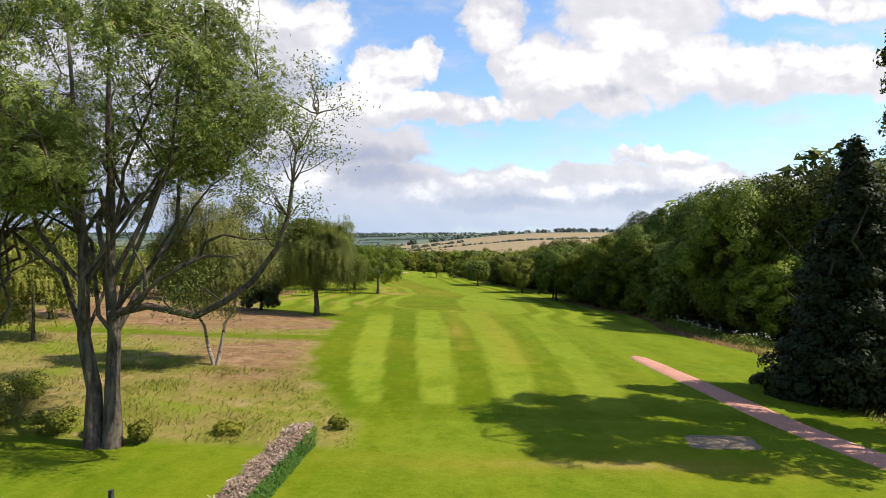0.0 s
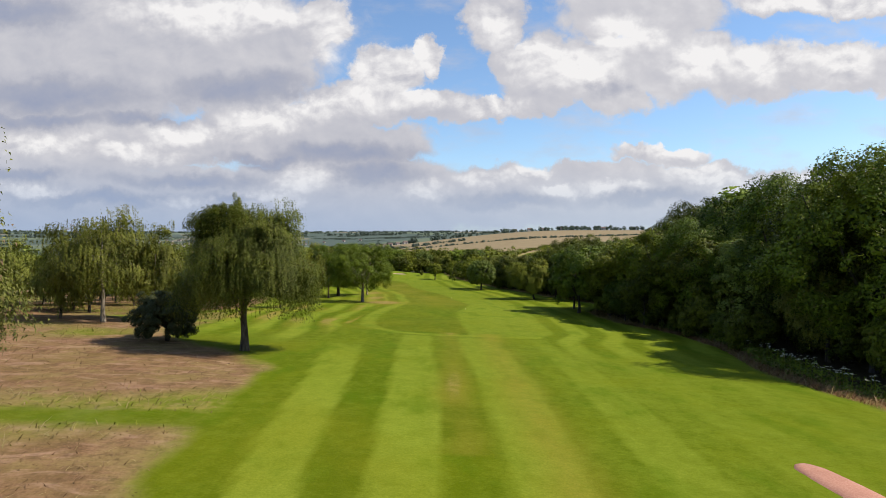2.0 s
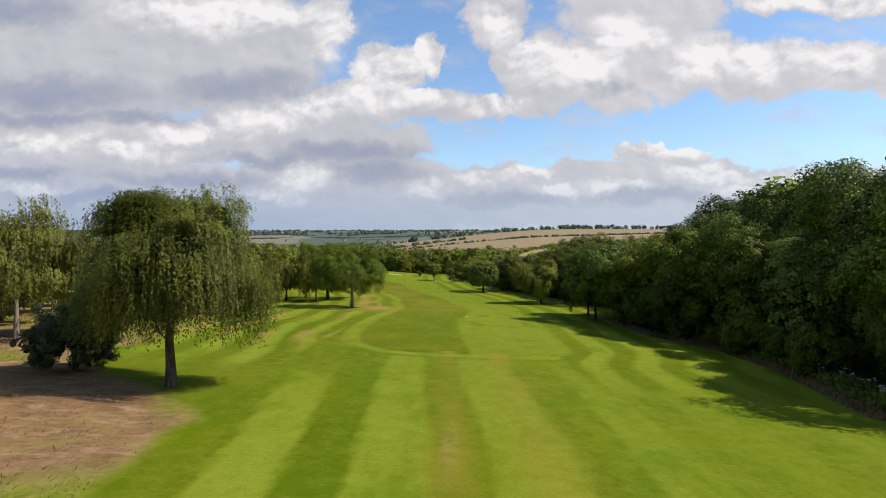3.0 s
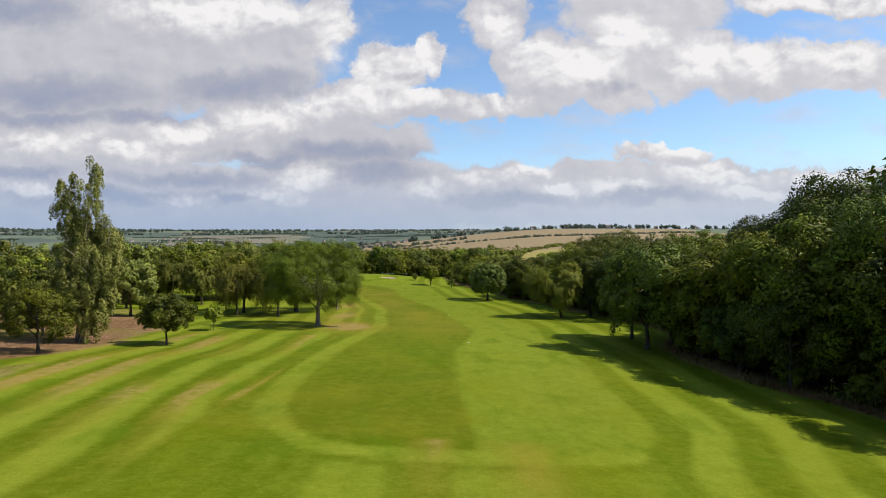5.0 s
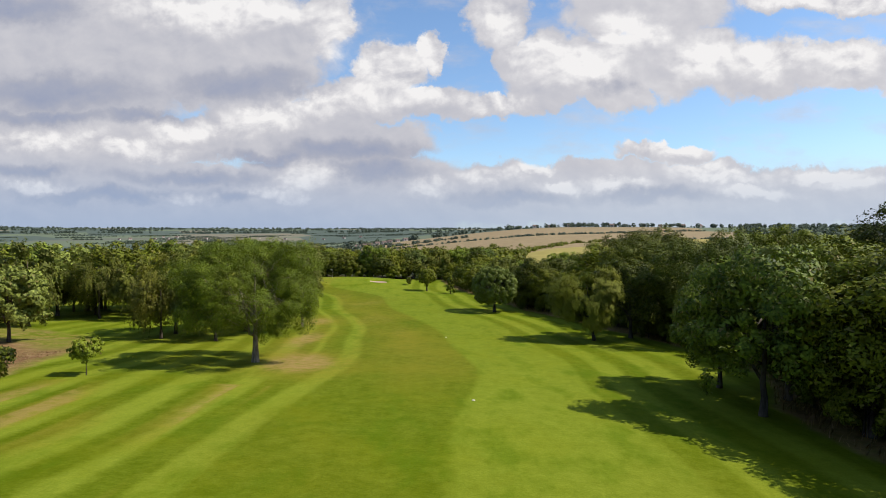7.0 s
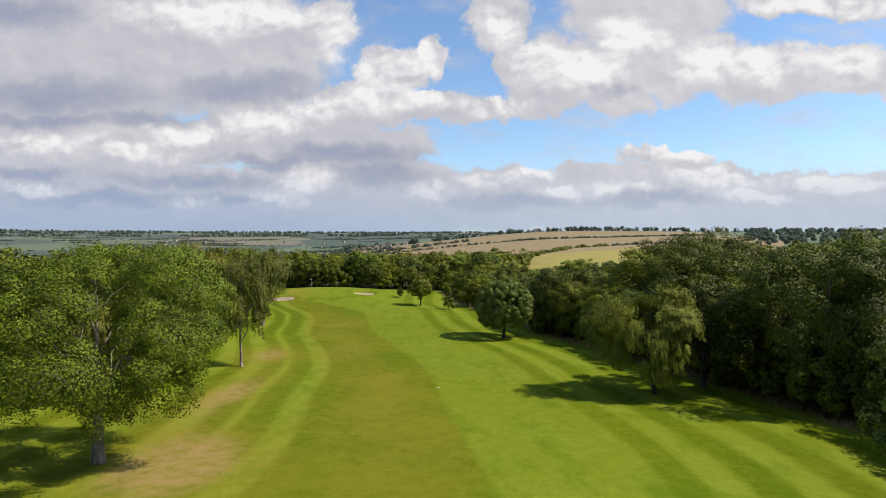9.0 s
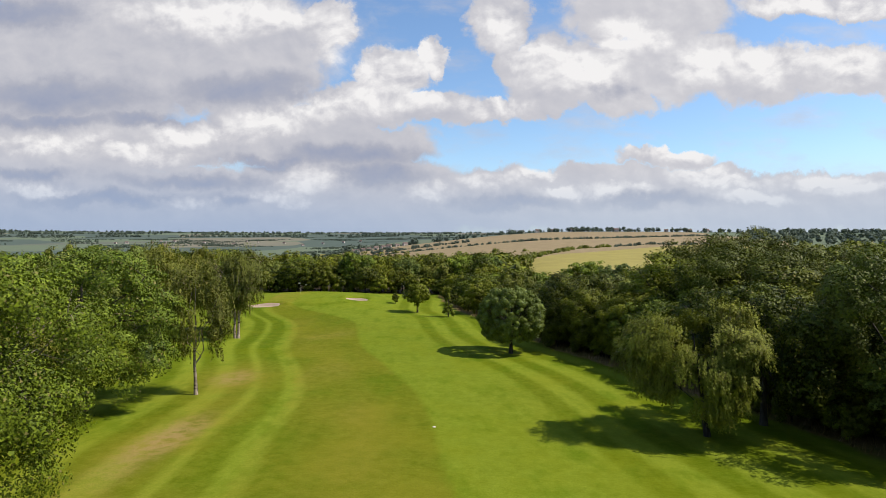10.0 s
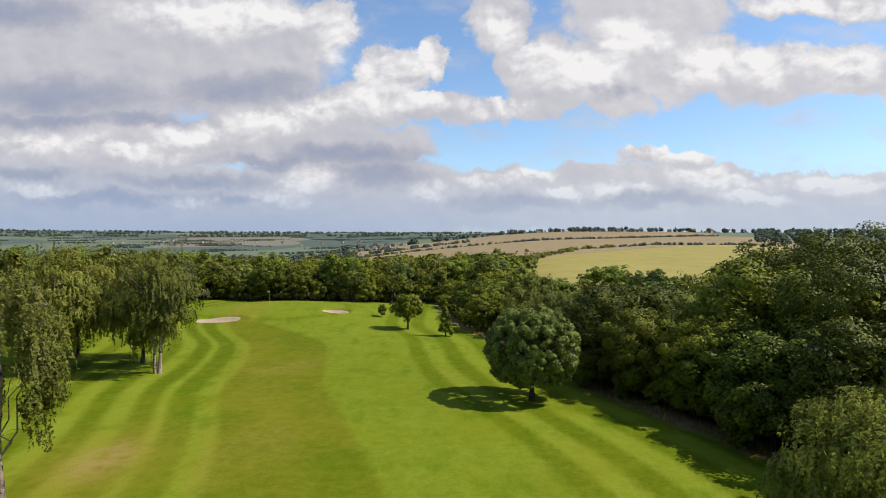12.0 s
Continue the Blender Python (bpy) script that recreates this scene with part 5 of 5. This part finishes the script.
GRASS_DRY = leaf_material("dry_grass", (0.23, 0.172, 0.060), (0.40, 0.31, 0.135), 0.25, dry=(0.36, 0.26, 0.14), dry_part=0.25, gloss=0.05, single=0.4, blotch=0.5, glow=0.0)
GRASS_GREEN = leaf_material("rough_grass", (0.160, 0.180, 0.016), (0.28, 0.285, 0.045), 0.25, dry=(0.34, 0.28, 0.09), dry_part=0.2, gloss=0.05, single=0.4, glow=0.0)
GRASS_HEATH = leaf_material("heath_grass", (0.17, 0.094, 0.046), (0.33, 0.196, 0.108), 0.25, dry=(0.36, 0.27, 0.120), dry_part=0.18, gloss=0.05, single=0.4, blotch=0.6, glow=0.0)


def scatter_grass():
    rng = np.random.default_rng(12)

    def cover(count, x0, x1, y0, y1):
        x, y = rng.uniform(x0, x1, count), rng.uniform(y0, y1, count)
        return x, y

    def sheet(name, label, x, y, keep, low, high, width, lean, mat):
        x, y = x[keep], y[keep]
        w = np.stack([x, y, ground_z(x, y) - 0.02], 1)
        h = rng.uniform(low, high, len(x)) * (0.45 + 0.55 * smoothstep(np.abs(x - zone(y, MOWN_LEFT)), 0, 2.0))
        tagged(new(name, blade_mesh(name, w, h, width, lean, rng, mat)), label, "grass", kind="stuff")

    x, y = cover(46000, -34, -2, 17, 76)
    left = zone(y, MOWN_LEFT)
    strip = np.abs(y - 42.7 - 0.03 * (x + 12)) > 0.9
    inside = (x < left - 0.05) & strip & (y > 20.7)
    heath = heath_part(x, y)
    pick = rng.random(len(x))
    tuft = waves(x * 0.9, y * 0.9) + waves(x * 0.23 + 2, y * 0.31) + rng.normal(0, 0.35, len(x))
    sheet("heath_grass", "pinkish seeding grass across the heath", x, y, inside & (pick < heath * 0.30), 0.06, 0.20, 0.014, 1.7, GRASS_HEATH)
    sheet("dry_grass", "straw-coloured tall grass in the rough", x, y, inside & (pick > 0.45 + 0.55 * heath) & (tuft > 0.0), 0.12, 0.30, 0.016, 1.4, GRASS_DRY)
    sheet("rough_grass", "long green grass in the rough", x, y, inside & (pick > 0.45 + 0.55 * heath) & (tuft <= 0.0), 0.10, 0.26, 0.016, 1.3, GRASS_GREEN)
    x, y = cover(15000, -19, -2.5, 20.4, 32)
    tuft = waves(x * 1.3, y * 1.1) + 0.6 * waves(x * 0.4 + 2, y * 0.5) + rng.normal(0, 0.25, len(x))
    sheet("rough_grass", "lush tufted green grass at the foot of the rough", x, y, (x < zone(y, MOWN_LEFT) - 0.05) & (tuft > 0.35), 0.12, 0.32, 0.014, 1.2, GRASS_GREEN)
    x, y = cover(26000, -46, -22, 78, 122)
    lane = np.abs(x + 27.5 - 0.35 * (y - 88)) > 1.6
    sheet("heath_grass", "pinkish seeding grass round the poplar", x, y, (x < zone(y, MOWN_LEFT)) & lane, 0.06, 0.18, 0.018, 1.5, GRASS_HEATH)
    x, y = cover(30000, 0, 30, 40, 215)
    edge = zone(y, MOWN_RIGHT)
    d = x - edge
    keep = (d > 0.0) & (d < 2.6)
    sheet("dry_grass", "pale seeding grass along the wood's edge", x, y, keep, 0.25, 0.6, 0.025, 0.4, GRASS_DRY)
    x, y = cover(36000, 20, 29, 42, 92)
    d = x - zone(y, MOWN_RIGHT)
    sheet("heath_grass", "pinkish seeding grass in front of the weeds", x, y, (d > -0.2) & (d < 1.3 + 0.8 * waves(x, y * 0.5)), 0.12, 0.36, 0.016, 1.1, GRASS_HEATH)
    x, y = cover(9000, 16, 26, 20, 46)
    sheet("rough_grass", "shaded long grass beside the track", x, y, (x > zone(y, MOWN_RIGHT) - 0.3), 0.2, 0.5, 0.025, 0.4, GRASS_GREEN)


scatter_grass()


def flower_material():
    m, N = material("white_umbels")
    finish(N, N.mix(N.add("ShaderNodeNewGeometry").outputs["Random Per Island"], (0.38, 0.36, 0.25), (0.62, 0.59, 0.45)), 0.8)
    return m


UMBEL = flower_material()


def weed_bank():
    """Tall hogweed and nettles with white heads along the right-hand edge."""
    rng = np.random.default_rng(15)
    n = 5200
    y = rng.uniform(46, 88, n)
    x = zone(y, MOWN_RIGHT) + rng.uniform(1.0, 3.6, n)
    z = ground_z(x, y)
    h = rng.uniform(0.1, 1.15, n) * (0.6 + 0.4 * waves(x, y * 0.8))
    w = np.stack([x, y, z + h], 1)
    me = leaves_mesh("weed_leaves", w, rng.normal(0, 0.5, (n, 3)) + [0, 0, 0.8], rng.normal(0, 1, (n, 3)), rng.uniform(0.14, 0.32, n), LEAF_BRIGHT, 0.6)
    bank = tagged(new("weeds", me), "bank of nettles and hogweed along the wood", "weeds", kind="stuff")
    m = 130
    y = rng.uniform(46, 88, m)
    x = zone(y, MOWN_RIGHT) + rng.uniform(1.4, 3.4, m)
    h = rng.uniform(0.9, 1.35, m)
    wv, wf = [], []
    for k in range(m):
        p = Vector((x[k], y[k], float(ground_z(x[k], y[k]))))
        tube(wv, wf, [p, p + Vector((0.03, 0, h[k]))], [0.02, 0.012], 3)
    part("stems", raw_mesh("stems", wv, wf, GRASS_GREEN), bank)
    k = 7
    c = np.repeat(np.stack([x + 0.03, y, ground_z(x, y) + h], 1), k, 0) + rng.normal(0, 1, (m * k, 3)) * [0.09, 0.09, 0.02]
    part("flowers", leaves_mesh("flowers", c, rng.normal(0, 0.25, (m * k, 3)) + [0, 0, 1], rng.normal(0, 1, (m * k, 3)), rng.uniform(0.07, 0.14, m * k), UMBEL, 0.9), bank, "flat white flower heads")


weed_bank()


# ---- by the tee ----
TWIG = leaf_material("cut_twigs", (0.15, 0.085, 0.06), (0.42, 0.28, 0.21), 0.0, dry=(0.52, 0.40, 0.32), dry_part=0.2, gloss=0.1)
HEDGE_LEAF = leaf_material("hedge_leaves", (0.03, 0.085, 0.010), (0.075, 0.17, 0.018), 0.3, dry_part=0.0)
POST = speckled("dark_painted_wood", (0.018, 0.018, 0.020), (0.05, 0.05, 0.055), 12.0, (0.07, 0.065, 0.06), 0.004, 0.6)


def clipped_hedge():
    rng = np.random.default_rng(18)
    hedge = tagged(new("hedge"), "low clipped hedge, leafy sides and a brown cut top", "hedge")
    y0, y1 = 9.0, 20.7

    def mid(y):
        return np.interp(y, (9, 14, 21.2), (-6.2, -5.5, -4.95))

    high = 0.80
    wv, wf = [], []
    for k in range(60):                                   # stems inside
        y = rng.uniform(y0 + 0.2, y1 - 0.2)
        x = mid(y) + rng.uniform(-0.25, 0.25)
        p = Vector((x, y, float(ground_z(x, y)) - 0.05))
        tube(wv, wf, [p, p + Vector((rng.normal(0, 0.1), rng.normal(0, 0.1), 0.5)), p + Vector((rng.normal(0, 0.15), rng.normal(0, 0.15), high))], [0.03, 0.022, 0.012], 4)
    part("stems", raw_mesh("stems", wv, wf, BARK_DARK), hedge)
    n = 15000
    y = rng.uniform(y0, y1, n)
    s = np.where(rng.random(n) < 0.5, -1, 1)
    f = rng.random(n)
    x = mid(y) + s * (0.42 - 0.16 * rng.random(n) ** 2 + 0.05 * waves(y * 2.5, f * 3))
    w = np.stack([x, y, ground_z(x, y) + f * (high - 0.06)], 1)
    part("leaves", leaves_mesh("leaves", w, np.stack([s * 1.0, rng.normal(0, 0.4, n), 0.5 + rng.normal(0, 0.4, n)], 1), rng.normal(0, 1, (n, 3)), rng.uniform(0.05, 0.10, n), HEDGE_LEAF, 0.6), hedge)
    m = 5200
    y = rng.uniform(y0, y1, m)
    x = mid(y) + rng.uniform(-0.40, 0.36, m)
    lump = 0.10 * waves(x * 4, y * 3.2)
    w = np.stack([x, y, ground_z(x, y) + high - 0.05 + lump + rng.uniform(-0.05, 0.06, m)], 1)
    ax = rng.normal(0, 1, (m, 3)) * [1, 1, 0.55]
    part("cut_top", leaves_mesh("cut_top", w, rng.normal(0, 0.5, (m, 3)) + [0, 0, 1], ax, rng.uniform(0.12, 0.34, m), TWIG, 0.13), hedge, "brown cut twigs")


clipped_hedge()


def corner_fence():
    fence = tagged(new("fence"), "dark painted wooden fence end by the rough", "fence")

    def bar(name, a, b, w, d):
        bm = bmesh.new()
        a, b = Vector(a), Vector(b)
        bmesh.ops.create_cube(bm, size=1, matrix=Matrix.Translation((a + b) / 2) @ (b - a).to_track_quat("Z", "Y").to_matrix().to_4x4() @ Matrix.Diagonal((w, d, (b - a).length, 1)))
        bmesh.ops.bevel(bm, geom=bm.edges[:], offset=0.008, segments=1, affect="EDGES")
        me = bpy.data.meshes.new(name)
        bm.to_mesh(me)
        me.materials.append(POST)
        return part(name, me, fence)

    g = float(ground_z(-8.0, 13.9))
    bar("post", (-8.05, 13.9, g - 0.3), (-8.05, 13.9, g + 1.22), 0.10, 0.10)
    bar("post", (-7.45, 13.0, g - 0.3), (-7.45, 13.0, g + 1.22), 0.10, 0.10)
    for h in (0.35, 0.72, 1.08):
        bar("rail", (-8.05, 13.9, g + h), (-7.45, 13.0, g + h), 0.035, 0.09)


corner_fence()


def bramble(x, y, h, w, seed):
    return place(make_tree("bramble_bush", seed, "ragged olive-green weed clump in the rough", "bush", h, w, LEAF_WILLOW, BARK_DARK, 34, 26, 0.15, 0.0, 0.012, lobes=0.7, stems=2, limbs=3, twigs=False, spread=0.3, inner=0.2, heart=0, masses=9), x, y)


for _k, (_x, _y, _h, _w) in enumerate(((-4.1, 22.6, 0.65, 0.8), (-10.7, 20.2, 1.0, 1.1), (-8.0, 21.5, 0.5, 1.2), (-14.2, 21.0, 1.0, 1.8),
                                   (-17.2, 21.4, 1.2, 2.4), (-18.3, 24.8, 1.3, 2.6), (-12.6, 21.0, 0.7, 1.2))):
    bramble(_x, _y, _h, _w, 200 + _k)


def flag_on_green():
    x, y = -26.5, 216.0
    z = float(ground_z(x, y))
    flag = tagged(new("golf_flag"), "thin golf flagstick with a small pale flag", "flag")
    wv, wf = [], []
    tube(wv, wf, [Vector((x, y, z - 0.1)), Vector((x, y, z + 2.15))], [0.018, 0.012], 6)
    part("pole", raw_mesh("pole", wv, wf, UMBEL), flag)
    fv = [(x, y, z + 2.12), (x - 0.25, y + 0.05, z + 2.08), (x - 0.5, y, z + 1.98), (x - 0.25, y + 0.05, z + 1.84), (x, y, z + 1.76)]
    fv += [(a, b + 0.012, c) for a, b, c in fv]
    ff = [(0, 1, 3, 4), (1, 2, 3), (5, 9, 8, 6), (6, 8, 7), (0, 5, 6, 1), (1, 6, 7, 2), (2, 7, 8, 3), (3, 8, 9, 4)]
    part("pennant", raw_mesh("pennant", fv, ff, UMBEL), flag)


flag_on_green()


def fairway_marker(x, y):
    """A flat white disc let into the turf, a little proud of it."""
    z = float(ground_z(x, y))
    bm = bmesh.new()
    bmesh.ops.create_cone(bm, cap_ends=True, segments=20, radius1=0.11, radius2=0.09, depth=0.04, matrix=Matrix.Translation((x, y, z + 0.03)))
    me = bpy.data.meshes.new("distance_marker")
    bm.to_mesh(me)
    me.materials.append(UMBEL)
    tagged(new("distance_marker", me), "small white disc set in the fairway turf", "marker")


fairway_marker(3.88, 107.1)
fairway_marker(2.1, 137.4)
